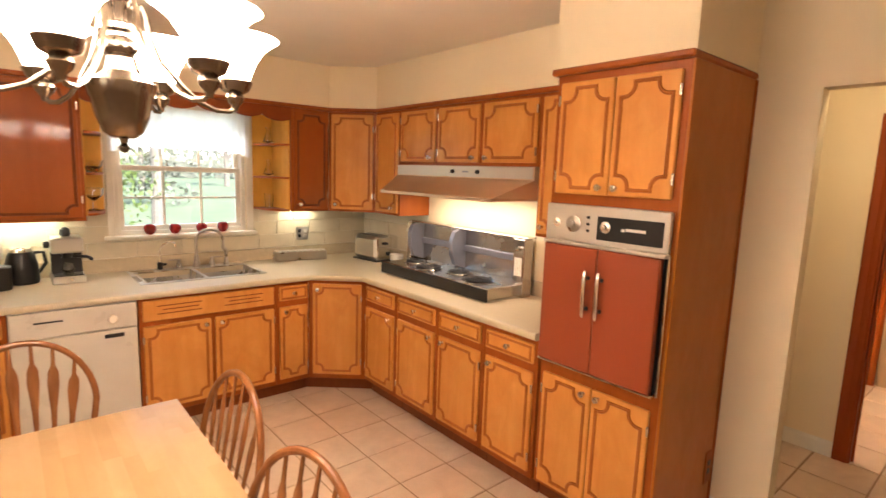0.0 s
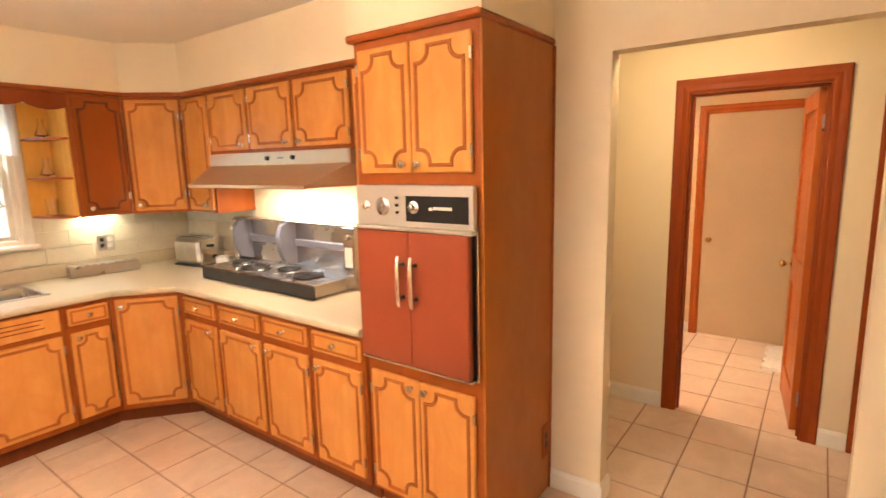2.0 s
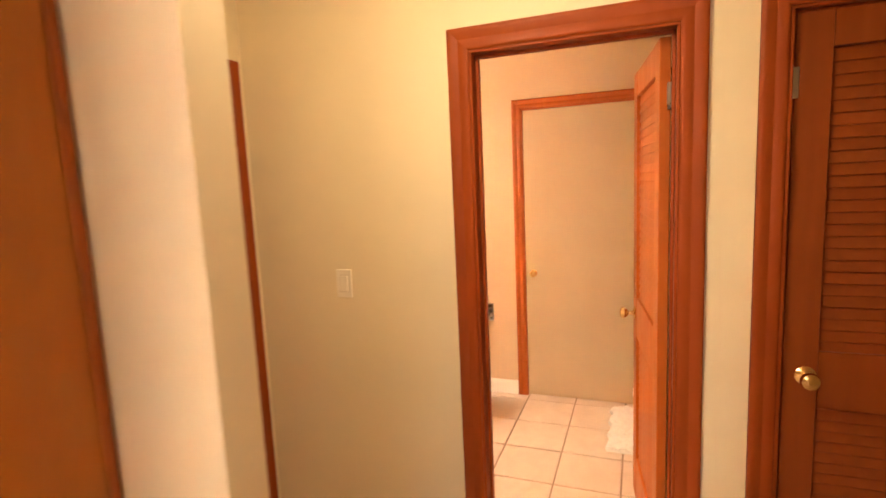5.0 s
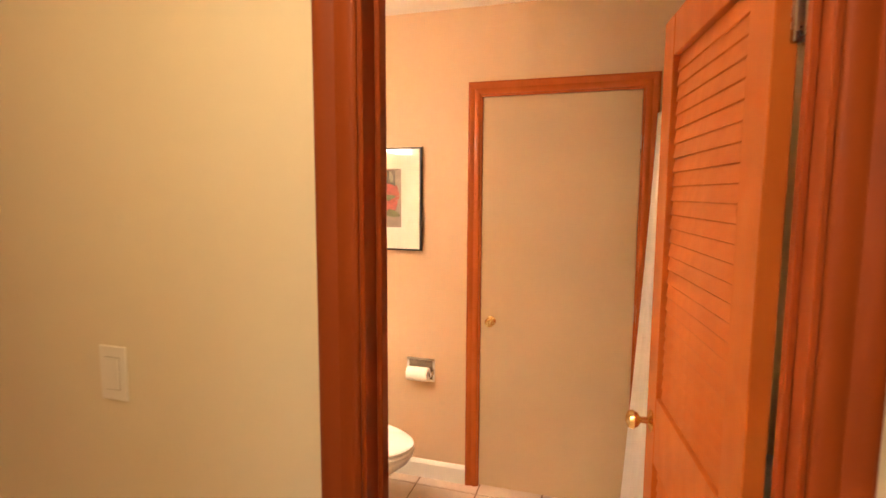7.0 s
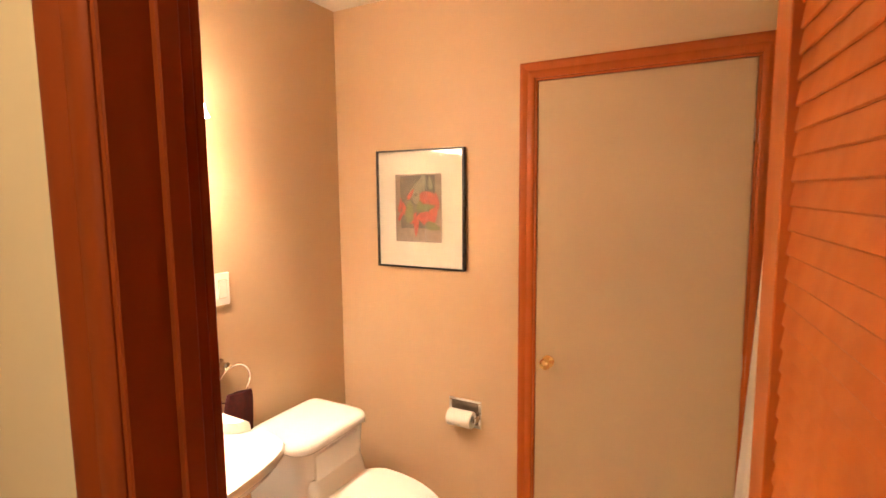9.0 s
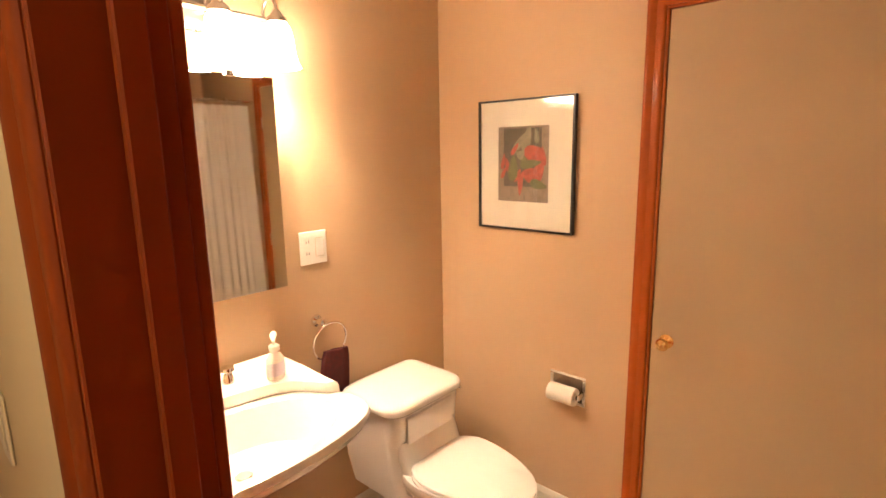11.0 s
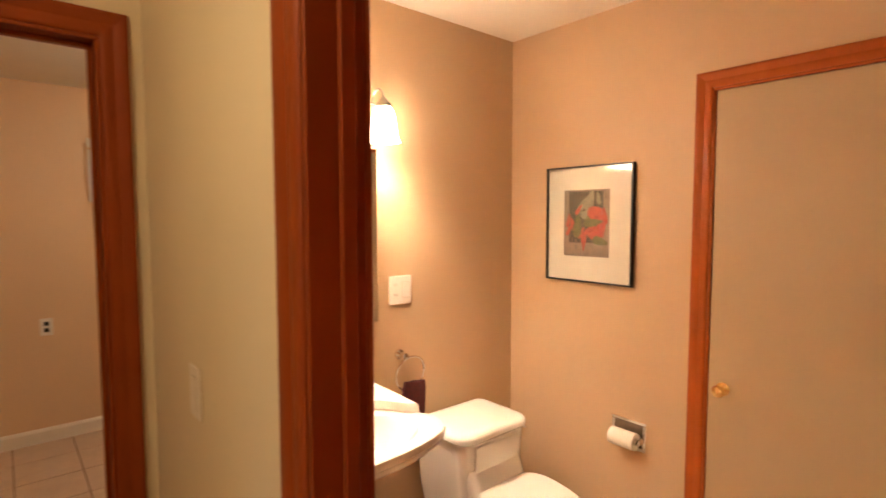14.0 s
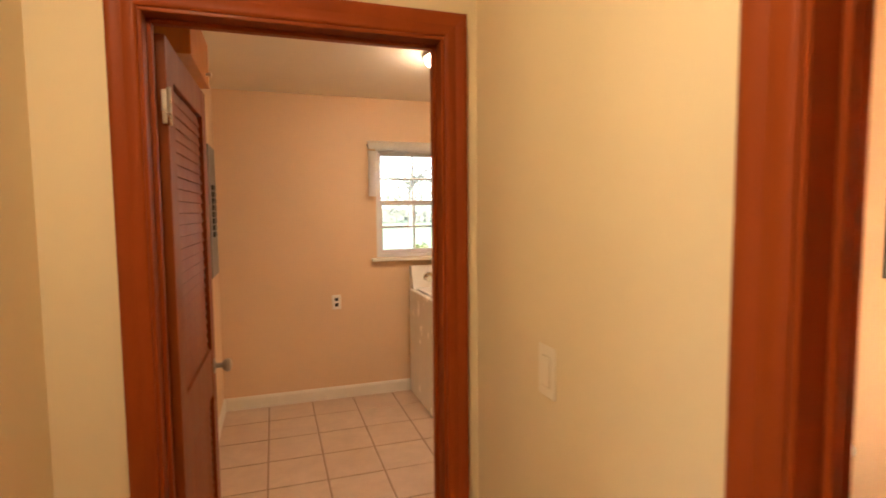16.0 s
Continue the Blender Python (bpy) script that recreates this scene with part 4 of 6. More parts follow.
for sx in (-0.196, 0.196):
    bm = bmesh.new()
    x0, x1 = sx - 0.184, sx + 0.184
    loft(bm, [[(x0, -0.225, 0.005), (x1, -0.225, 0.005), (x1, 0.165, 0.005), (x0, 0.165, 0.005)], [(x0 + 0.02, -0.21, -0.12), (x1 - 0.02, -0.21, -0.12), (x1 - 0.02, 0.15, -0.12), (x0 + 0.02, 0.15, -0.12)]], caps=False)
    bm.faces.new([bm.verts.new(p) for p in ((x0 + 0.02, -0.21, -0.12), (x1 - 0.02, -0.21, -0.12), (x1 - 0.02, 0.15, -0.12), (x0 + 0.02, 0.15, -0.12))])
    part("bowl", bm, M_BASIN, sink, "deep steel bowl", smooth=False)
    part("drain", lathe(bmesh.new(), [(0.045, -0.119), (0.04, -0.117), (0.02, -0.1185), (0, -0.1185)], Matrix.Translation((sx, -0.03, 0)), 20, False), M_CHROME, sink)
FZ = 0.9105
ob = thing("kitchen_faucet", pose(1.595, 4.245, FZ), "brushed nickel gooseneck faucet with two lever handles", "faucet")
part("base_ring", lathe(bmesh.new(), [(0.028, 0), (0.028, 0.01), (0.019, 0.05), (0.0135, 0.09), (0, 0.09)], n=16), M_PEWTER, ob)
arc = [(0, 0, 0.08), (0, 0, 0.20)] + [(0.095 * (1 - math.cos(a)) * 0.93, -0.095 * (1 - math.cos(a)) * 0.36, 0.20 + 0.085 * math.sin(a)) for a in [math.pi * k / 12 for k in range(1, 13)]] + [(0.177, -0.07, 0.16)]
part("spout", tube(bmesh.new(), arc, 0.0105, 10), M_PEWTER, ob)
part("spray_tip", tube(bmesh.new(), [(0.177, -0.07, 0.165), (0.177, -0.07, 0.135)], 0.0135, 10), M_PEWTER, ob)
for hx, sgn in ((-0.125, -1), (0.11, 1)):
    part("handle", lathe(bmesh.new(), [(0.024, 0), (0.023, 0.012), (0.014, 0.035), (0.012, 0.055), (0.015, 0.065), (0, 0.068)], Matrix.Translation((hx, 0, 0)), 14), M_PEWTER, ob)
    part("lever", tube(bmesh.new(), [(hx, 0, 0.062), (hx + sgn * 0.03, 0, 0.066), (hx + sgn * 0.075, -0.005, 0.064)], [0.006, 0.006, 0.0045], 8), M_PEWTER, ob)
ob = thing("side_sprayer", pose(1.81, 4.235, FZ), "brushed nickel side sprayer beside the faucet", "faucet")
part("holder", lathe(bmesh.new(), [(0.022, 0), (0.02, 0.012), (0.012, 0.05), (0, 0.05)], n=14), M_PEWTER, ob)
part("spray_head", tube(bmesh.new(), [(0, 0, 0.045), (0, 0, 0.10), (-0.012, -0.012, 0.125), (-0.02, -0.02, 0.13)], [0.011, 0.013, 0.016, 0.012], 10), M_PEWTER, ob)
ob = thing("filter_tap", pose(1.345, 4.245, FZ), "slim chrome drinking-water tap with a black lever", "faucet")
part("stem", tube(bmesh.new(), [(0, 0, 0), (0, 0, 0.035), (0, 0, 0.05), (0, 0, 0.15), (0.03, -0.02, 0.19), (0.07, -0.03, 0.205), (0.095, -0.035, 0.19), (0.10, -0.037, 0.165)], [0.014, 0.013, 0.006, 0.006, 0.006, 0.006, 0.006, 0.007], 8), M_CHROME, ob)
part("lever", boxes(((-0.018, -0.022, 0.0), (0.014, 0.010, 0.055)), ((0.014, -0.016, 0.028), (0.042, 0.002, 0.046)), bevel=0.005), M_BLACK, ob, "black valve body and lever")

tin = thing("baking_tin", pose(2.42, 4.21, 0.9025, 0, 0, -8), "long fluted metal loaf tin on the worktop", "tin")
part("body", boxes(((-0.22, -0.05, 0), (0.22, 0.05, 0.075)), bevel=0.006), M_PEWTER, tin)
bm = bmesh.new()
for k in range(9):
    lathe(bm, [(0.027, 0.0755), (0.026, 0.081), (0.012, 0.085), (0, 0.086)], Matrix.Translation((-0.19 + 0.0475 * k, 0, 0)) @ Matrix.Diagonal((1, 1.9, 1, 1)), 12)
part("fluted_lid", bm, M_STEEL, tin)

toaster = thing("toaster", pose(2.97, 3.93, 0.9025, 0, 0, 8), "chrome two-slice toaster in the worktop corner", "toaster")
bm = boxes(((-0.085, -0.14, 0.012), (0.085, 0.14, 0.195)), bevel=0.028)
part("body", bm, M_STEEL, toaster)
part("end_cap", boxes(((-0.078, -0.152, 0.014), (0.078, -0.138, 0.185)), bevel=0.006), M_CHROME, toaster)
part("base_plate", boxes(((-0.08, -0.145, 0), (0.08, 0.145, 0.011)), bevel=0.003), M_BLACK, toaster)
for sx in (-0.032, 0.032):
    part("slot", boxes(((sx - 0.015, -0.11, 0.1945), (sx + 0.015, 0.11, 0.1965))), M_BLACK, toaster, smooth=False)
part("lever", boxes(((-0.02, -0.172, 0.13), (0.02, -0.153, 0.148)), bevel=0.004), M_BLACK, toaster)
part("dial", lathe(bmesh.new(), [(0.016, 0), (0.014, 0.012), (0, 0.012)], Matrix.Translation((0.03, -0.152, 0.06)) @ Matrix.Rotation(math.pi / 2, 4, "X"), 14), M_BLACK, toaster)
toaster.scale = (1.1, 1.1, 1.14)
cup = thing("sugar_bowl", pose(3.0, 3.60, 0.9025), "small white china bowl with handles beside the toaster", "bowl")
cup.scale = (1.1, 1.1, 1.35)
part("bowl", lathe(bmesh.new(), [(0, 0), (0.035, 0.002), (0.05, 0.03), (0.055, 0.065), (0.052, 0.066), (0.046, 0.03), (0, 0.01)], n=20, cap=False), M_STONEWARE, cup)
for s in (-1, 1):
    part("handle", tube(bmesh.new(), [(0, s * 0.05, 0.055), (0, s * 0.075, 0.05), (0, s * 0.07, 0.03), (0, s * 0.047, 0.025)], 0.005, 8), M_STONEWARE, cup)

coffee = thing("espresso_machine", pose(0.79, 4.16, 0.9025), "black and steel espresso machine on the worktop", "coffee maker")
coffee.scale = (0.78, 0.9, 0.97)
part("base_tray", boxes(((-0.115, -0.13, 0), (0.115, 0.12, 0.05)), bevel=0.008), M_STEEL, coffee)
part("back_housing", boxes(((-0.105, 0.0, 0.05), (0.105, 0.12, 0.235)), bevel=0.006), M_BLACK, coffee)
part("head", boxes(((-0.11, -0.11, 0.20), (0.11, 0.12, 0.30)), bevel=0.01), M_STEEL, coffee, "brushed steel front panel")
part("drip_grille", boxes(((-0.10, -0.12, 0.0505), (0.10, -0.002, 0.056)), bevel=0.002), M_BLACK, coffee)
part("group_head", lathe(bmesh.new(), [(0.035, 0.165), (0.038, 0.199), (0, 0.199)], Matrix.Translation((0, -0.05, 0)), 18), M_BLACK, coffee)
part("carafe", lathe(bmesh.new(), [(0, 0.057), (0.04, 0.057), (0.045, 0.09), (0.035, 0.13), (0.033, 0.13), (0.042, 0.09), (0, 0.06)], Matrix.Translation((0, -0.06, 0)), 18, False), M_GLASS, coffee)
part("tank_cap", lathe(bmesh.new(), [(0.03, 0.3005), (0.04, 0.315), (0.035, 0.345), (0.015, 0.36), (0, 0.36)], Matrix.Translation((0.0, 0.03, 0)), 16), M_BLACK, coffee)
part("steam_knob", lathe(bmesh.new(), [(0.02, 0), (0.024, 0.02), (0.02, 0.04), (0, 0.04)], Matrix.Translation((-0.11, 0.0, 0.25)) @ Matrix.Rotation(-math.pi / 2, 4, "Y"), 14), M_BLACK, coffee)
part("portafilter", tube(bmesh.new(), [(0.03, -0.05, 0.175), (0.13, -0.10, 0.17), (0.165, -0.12, 0.15)], [0.009, 0.011, 0.013], 8), M_BLACK, coffee)
grinder = thing("coffee_grinder", pose(0.56, 4.22, 0.9025), "black electric coffee pot with a domed lid", "coffee pot")
part("body", lathe(bmesh.new(), [(0.085, 0), (0.09, 0.02), (0.085, 0.12), (0.07, 0.18), (0.06, 0.2), (0, 0.2)], n=24), M_BLACK, grinder)
part("lid", lathe(bmesh.new(), [(0.062, 0.2005), (0.06, 0.222), (0.03, 0.235), (0, 0.237)], n=24), M_CHROME, grinder, "shiny metal lid")
part("handle", tube(bmesh.new(), [(0.065, 0, 0.19), (0.115, 0, 0.19), (0.125, 0, 0.12), (0.085, 0, 0.06)], 0.011, 8), M_BLACK, grinder)
can = thing("canister", pose(0.45, 4.06, 0.9025), "black canister with a flat lid", "canister")
part("body", lathe(bmesh.new(), [(0.06, 0), (0.062, 0.01), (0.062, 0.115), (0, 0.115)], n=24), M_BLACK, can)
part("lid", lathe(bmesh.new(), [(0.064, 0.1155), (0.064, 0.135), (0.055, 0.142), (0, 0.142)], n=24), M_BLACK, can)

# dishwasher
dw = thing("dishwasher", pose(0.47, NF, 0), "white built-in dishwasher with a black handle", "dishwasher")
part("body", boxes(((0.003, 0.005, 0.10), (0.603, 0.6, 0.858)), bevel=0.003), M_ALMOND, dw)
part("door", boxes(((0.006, -0.022, 0.15), (0.60, 0.004, 0.70)), bevel=0.006), M_ALMOND, dw)
cp = part("control_panel", boxes(((0.006, -0.026, 0.706), (0.60, 0.004, 0.855)), bevel=0.006), M_ALMOND, dw)
part("vent_slot", boxes(((0.11, -0.0285, 0.79), (0.24, -0.0255, 0.80)), bevel=0.001), M_BLACK, cp)
part("handle", boxes(((0.43, -0.030, 0.655), (0.53, -0.0215, 0.678)), bevel=0.003), M_BLACK, dw, "black plastic latch handle")
part("dial", lathe(bmesh.new(), [(0.026, 0), (0.024, 0.012), (0.018, 0.018), (0, 0.018)], Matrix.Translation((0.475, -0.0255, 0.765)) @ Matrix.Rotation(math.pi / 2, 4, "X"), 20), M_PLATE, cp, "ivory timer dial")
part("toe_panel", boxes(((0.006, 0.05, 0.0), (0.60, 0.08, 0.098))), M_BLACK, dw)
base_cabinet(pose(0.0, NF, 0), 0.47, NY - NF - 0.01, "honey maple base cabinet beside the dishwasher", [(0.02, 0.45, 0.36, "left")], [(0.02, 0.45)])

# range hood
hood = thing("range_hood", pose(0, 0, 0), "brushed steel range hood with a sloping canopy", "range hood")
bm = bmesh.new()
loft(bm, [[(EX0 - 0.002, 3.37, 1.535), (EX0 - 0.002, 2.02, 1.535), (2.63, 2.16, 1.528), (2.63, 3.28, 1.528)], [(EX0 - 0.002, 3.37, 1.54), (EX0 - 0.002, 2.02, 1.54), (2.628, 2.155, 1.545), (2.628, 3.285, 1.545)],
          [(EX0 - 0.002, 3.37, 1.66), (EX0 - 0.002, 2.02, 1.66), (2.83, 2.02, 1.655), (2.83, 3.37, 1.655)], [(EX0 - 0.002, 3.37, 1.733), (EX0 - 0.002, 2.02, 1.733), (2.83, 2.02, 1.733), (2.83, 3.37, 1.733)]])
part("canopy", bm, M_HOOD, hood, smooth=False)
part("lip", boxes(((2.618, 2.15, 1.524), (2.632, 3.29, 1.547)), bevel=0.004), M_HOOD, hood)
part("front_strip", boxes(((2.824, 2.03, 1.662), (2.8295, 3.36, 1.730)), bevel=0.002), M_PANEL, hood, "bright steel control strip")
for y in (2.72, 2.48):
    part("knob", lathe(bmesh.new(), [(0.014, 0), (0.012, 0.016), (0, 0.017)], Matrix.Translation((2.8240, y, 1.695)) @ Matrix.Rotation(-math.pi / 2, 4, "Y"), 14), M_BLACK, hood)
part("badge", boxes(((2.8225, 2.57, 1.690), (2.8245, 2.63, 1.700))), M_BLUEGREY, hood, smooth=False)

# cooktop
ct = thing("electric_cooktop", pose(0, 0, 0), "steel electric cooktop with four coil burners and a raised back", "cooktop")
CZ = 0.9025
part("body", boxes(((2.73, 2.25, CZ + 0.004), (3.10, 3.40, 0.985)), bevel=0.006), M_COOKSTEEL, ct)
part("front_strip", boxes(((2.716, 2.246, CZ), (2.7295, 3.404, 0.982)), bevel=0.004), M_BLACK, ct, "black front strip")
part("back_panel", boxes(((3.085, 2.22, 0.986), (3.10, 3.46, 1.28)), bevel=0.004), M_COOKSTEEL, ct, "polished steel back panel")
part("back_top", boxes(((3.02, 2.20, 1.2805), (3.115, 3.47, 1.292)), bevel=0.004), M_COOKSTEEL, ct)
# bracket shapes: blue-grey reflections in the steel back, built as solid pieces
for y in (3.36, 2.86):
    pts = [(2.93 + 0.155, 0.99), (2.99, 1.02), (2.955, 1.10), (2.95, 1.20), (2.975, 1.26), (3.02, 1.279), (3.0845, 1.279)]
    bm = bmesh.new()
    loft(bm, [[(x, yy, z) for x, z in pts] for yy in (y - 0.02, y + 0.02)])
    part("bracket", bm, M_BLUEGREY, ct, "blue-grey bracket shape, standing for a bracket and its reflection in the steel back")
# bluish reflected band across the back panel, modelled as rails
for y0, y1 in ((2.885, 3.335), (2.32, 2.835)):
    part("rail", boxes(((3.06, y0, 1.12), (3.0845, y1, 1.165)), bevel=0.004), M_BLUEGREY, ct)
for y0, y1 in ((2.205, 2.30), (3.405, 3.455)):
    col = part("control_column", boxes(((3.00, y0, CZ), (3.0845, y1, 1.28)), bevel=0.004), M_COOKSTEEL, ct)
    for z in (1.22, 0.98):
        part("knob", lathe(bmesh.new(), [(0.017, 0), (0.015, 0.02), (0, 0.021)], Matrix.Translation((3.0, (y0 + y1) / 2, z)) @ Matrix.Rotation(-math.pi / 2, 4, "Y"), 14), M_CHROME, col)
    if y0 < 3:
        for k in range(4):
            part("button", boxes(((2.994, y0 + 0.018 + 0.016 * k, 1.04), (3.001, y0 + 0.029 + 0.016 * k, 1.16)), bevel=0.002), M_PLATEWHITE, col)


def burner(x, y, r):
    pan = part("drip_pan", lathe(bmesh.new(), [(r + 0.012, 0.9852), (r + 0.014, 0.990), (r, 0.988), (r * 0.4, 0.9865), (0, 0.9865)], Matrix.Translation((x, y, 0)), 28, False), M_CHROME, ct)
    pts = []
    for k in range(90):
        a = k / 90 * 4 * 2 * math.pi
        rr = 0.18 * r + 0.8 * r * k / 90
        pts.append((x + rr * math.cos(a), y + rr * math.sin(a), 0.996))
    part("coil", tube(bmesh.new(), pts, 0.0074, 6), M_COIL, pan, "black spiral coil")


for bx, by, br in ((2.86, 2.47, 0.095), (2.93, 2.74, 0.075), (2.86, 3.0, 0.095), (2.93, 3.25, 0.075)):
    burner(bx, by, br)

# ---------------------------------------------------------------- kitchen: table, chairs, chandelier
table = thing("kitchen_table", pose(0.49, 1.535, 0), "light butcher-block maple kitchen table", "table")
M_STRIP = [wood("butcher_block_strip", (0.40 + 0.02 * k, 0.255 + 0.015 * k, 0.125 + 0.012 * k), (0.35 + 0.02 * k, 0.215 + 0.015 * k, 0.10 + 0.01 * k), 0.22, 1, 16, 0.5, 0.3) for k in (-1, 0, 1)]
rng = random.Random(3)
x = -0.49
top = part("tabletop", boxes(((-0.489, -0.709, 0.712), (0.489, 0.709, 0.7445)), bevel=0.002), M_TABLE, table)
while x < 0.489:
    y = -0.71
    w = 0.049
    while y < 0.709:
        ln = min(rng.uniform(0.25, 0.6), 0.71 - y)
        if 0.71 - y - ln < 0.1:
            ln = 0.71 - y
        part("strip", boxes(((x, y, 0.7446), (x + w, y + ln, 0.75))), rng.choice(M_STRIP), top)
        y += ln
    x += w
part("apron", boxes(((-0.42, -0.64, 0.63), (0.42, -0.62, 0.711)), ((-0.42, 0.62, 0.63), (0.42, 0.64, 0.711)), ((-0.42, -0.62, 0.63), (-0.40, 0.62, 0.711)), ((0.40, -0.62, 0.63), (0.42, 0.62, 0.711))), M_CHAIR, table, smooth=False)
for sx in (-1, 1):
    for sy in (-1, 1):
        part("leg", lathe(bmesh.new(), [(0.022, 0), (0.026, 0.05), (0.034, 0.3), (0.024, 0.4), (0.036, 0.5), (0.036, 0.711), (0, 0.711)], Matrix.Translation((sx * 0.385, sy * 0.605, 0)), 14), M_CHAIR, table)


def windsor_chair(m):
    """An arrow-back chair: its front faces -y."""
    ob = thing("dining_chair", m, "oak arrow-back chair with a bent hoop back at the kitchen table", "chair", "chairs round the table")
    seat = [[(0.225 * k * math.cos(a) * (1.0 if math.sin(a) < 0 else 0.94), 0.205 * k * math.sin(a), z) for a in [2 * math.pi * i / 28 for i in range(28)]] for k, z in ((0.86, 0.425), (1.0, 0.437), (1.0, 0.452), (0.93, 0.458), (0.55, 0.448))]
    part("seat", loft(bmesh.new(), seat), M_CHAIR, ob)
    for sx in (-1, 1):
        for y0, y1 in ((-0.13, -0.19), (0.13, 0.20)):
            a, b = Vector((sx * 0.14, y0, 0.43)), Vector((sx * 0.19, y1, 0.0))
            pr = [0.013, 0.018, 0.013, 0.021, 0.017, 0.012, 0.011]
            part("leg", tube(bmesh.new(), [a.lerp(b, i / 6) for i in range(7)], pr, 10), M_CHAIR, ob)
        part("stretcher", tube(bmesh.new(), [(sx * 0.168, -0.163, 0.19), (sx * 0.168, 0.0, 0.19), (sx * 0.168, 0.170, 0.19)], [0.008, 0.013, 0.008], 8), M_CHAIR, ob)
    part("stretcher", tube(bmesh.new(), [(-0.166, 0, 0.19), (0, 0, 0.19), (0.166, 0, 0.19)], [0.008, 0.012, 0.008], 8), M_CHAIR, ob)

    def back_y(z):
        return 0.165 + (z - 0.45) * 0.19
    hoop = []
    for k in range(25):
        a = math.pi * k / 24
        hoop.append((0.238 * math.cos(a), 0.675 + 0.272 * math.sin(a)))
    hoop = [(0.185, 0.455), (0.216, 0.55)] + hoop + [(-0.216, 0.55), (-0.185, 0.455)]
    part("hoop", tube(bmesh.new(), [(x, back_y(z), z) for x, z in hoop], 0.0125, 10), M_CHAIR, ob, "bent oak hoop")
    for i in range(6):
        u = (i - 2.5) / 2.5
        x0, x1 = 0.13 * u, 0.175 * u
        zt = 0.675 + 0.272 * math.sqrt(max(0, 1 - (x1 / 0.238) ** 2)) - 0.005
        rows = []
        for f, hw, th in ((0, 0.007, 0.007), (0.25, 0.008, 0.007), (0.45, 0.011, 0.006), (0.68, 0.021, 0.005), (0.78, 0.019, 0.005), (0.84, 0.008, 0.006), (1, 0.006, 0.006)):
            z = 0.455 + (zt - 0.455) * f
            xc, yc = x0 + (x1 - x0) * f, back_y(z)
            rows.append([(xc + hw * math.cos(a), yc + th * math.sin(a), z) for a in [2 * math.pi * k / 8 for k in range(8)]])
        part("spindle", loft(bmesh.new(), rows), M_CHAIR, ob, "flat arrow-shaped spindle")
    return ob


ch = windsor_chair(pose(0.845, 1.845, 0, 0, 0, -86))
copy_thing(ch, pose(0.815, 1.185, 0, 0, 0, -79))
copy_thing(ch, pose(0.525, 2.41, 0, 0, 0, 3))

CHX, CHY = 0.723, 1.468
ch = thing("chandelier", pose(CHX, CHY, -0.034), "brushed nickel chandelier with six upturned lit glass shades", "chandelier")
part("bowl", lathe(bmesh.new(), [(0, 1.765), (0.024, 1.767), (0.040, 1.779), (0.053, 1.812), (0.061, 1.850), (0.064, 1.856), (0.071, 1.880), (0.071, 1.888), (0.050, 1.898), (0.031, 1.913), (0.023, 1.945), (0, 1.945)], n=36, cap=False), M_BRONZE, ch, "urn-shaped brushed nickel body")
part("column", lathe(bmesh.new(), [(0, 1.944), (0.026, 1.944), (0.037, 1.956), (0.039, 1.967), (0.034, 1.980), (0.022, 1.986), (0.022, 1.994), (0.033, 2.000), (0.034, 2.012), (0.030, 2.016), (0.030, 2.055), (0.040, 2.062), (0.036, 2.074), (0.012, 2.085), (0, 2.085)], n=28, cap=False), M_BRONZE, ch, "turned nickel column above the bowl")
part("finial", lathe(bmesh.new(), [(0, 1.732), (0.009, 1.736), (0.0125, 1.746), (0.007, 1.755), (0.010, 1.766), (0, 1.768)], n=14, cap=False), M_BRONZE, ch)
part("stem", tube(bmesh.new(), [(0, 0, 2.08), (0, 0, HC + 0.008)], 0.006, 8), M_BRONZE, ch)
part("canopy", lathe(bmesh.new(), [(0.06, HC + 0.027), (0.055, HC + 0.008), (0.02, HC - 0.002), (0, HC - 0.002)], n=24), M_BRONZE, ch)
for k in range(6):
    m = Matrix.Rotation(radians(60 * k), 4, "Z")
    arm = [(0.036, 2.045), (0.048, 2.060), (0.056, 2.040), (0.064, 1.995), (0.085, 1.945), (0.125, 1.898), (0.165, 1.864), (0.205, 1.848), (0.236, 1.849), (0.250, 1.859)]
    part("arm", tube(bmesh.new(), [m @ Vector((rr, 0, z)) for rr, z in arm], 0.0058, 8), M_BRONZE, ch)
    mm = m @ Matrix.Translation((0.250, 0, 1.872))
    part("shade_holder", lathe(bmesh.new(), [(0, -0.022), (0.007, -0.02), (0.010, -0.008), (0.018, 0.0), (0.023, 0.012), (0.019, 0.022), (0.034, 0.030), (0.043, 0.052), (0.040, 0.055), (0, 0.05)], mm, 24, False), M_BRONZE, ch)
    part("shade", lathe(bmesh.new(), [(0.034, 0.052), (0.040, 0.068), (0.052, 0.10), (0.07, 0.128), (0.096, 0.150), (0.108, 0.157), (0.105, 0.160), (0.067, 0.134), (0.048, 0.102), (0.036, 0.070), (0, 0.058)], mm, 28, False), M_SHADE, ch, "lit frosted glass bell shade")

# ---------------------------------------------------------------- louvred doors


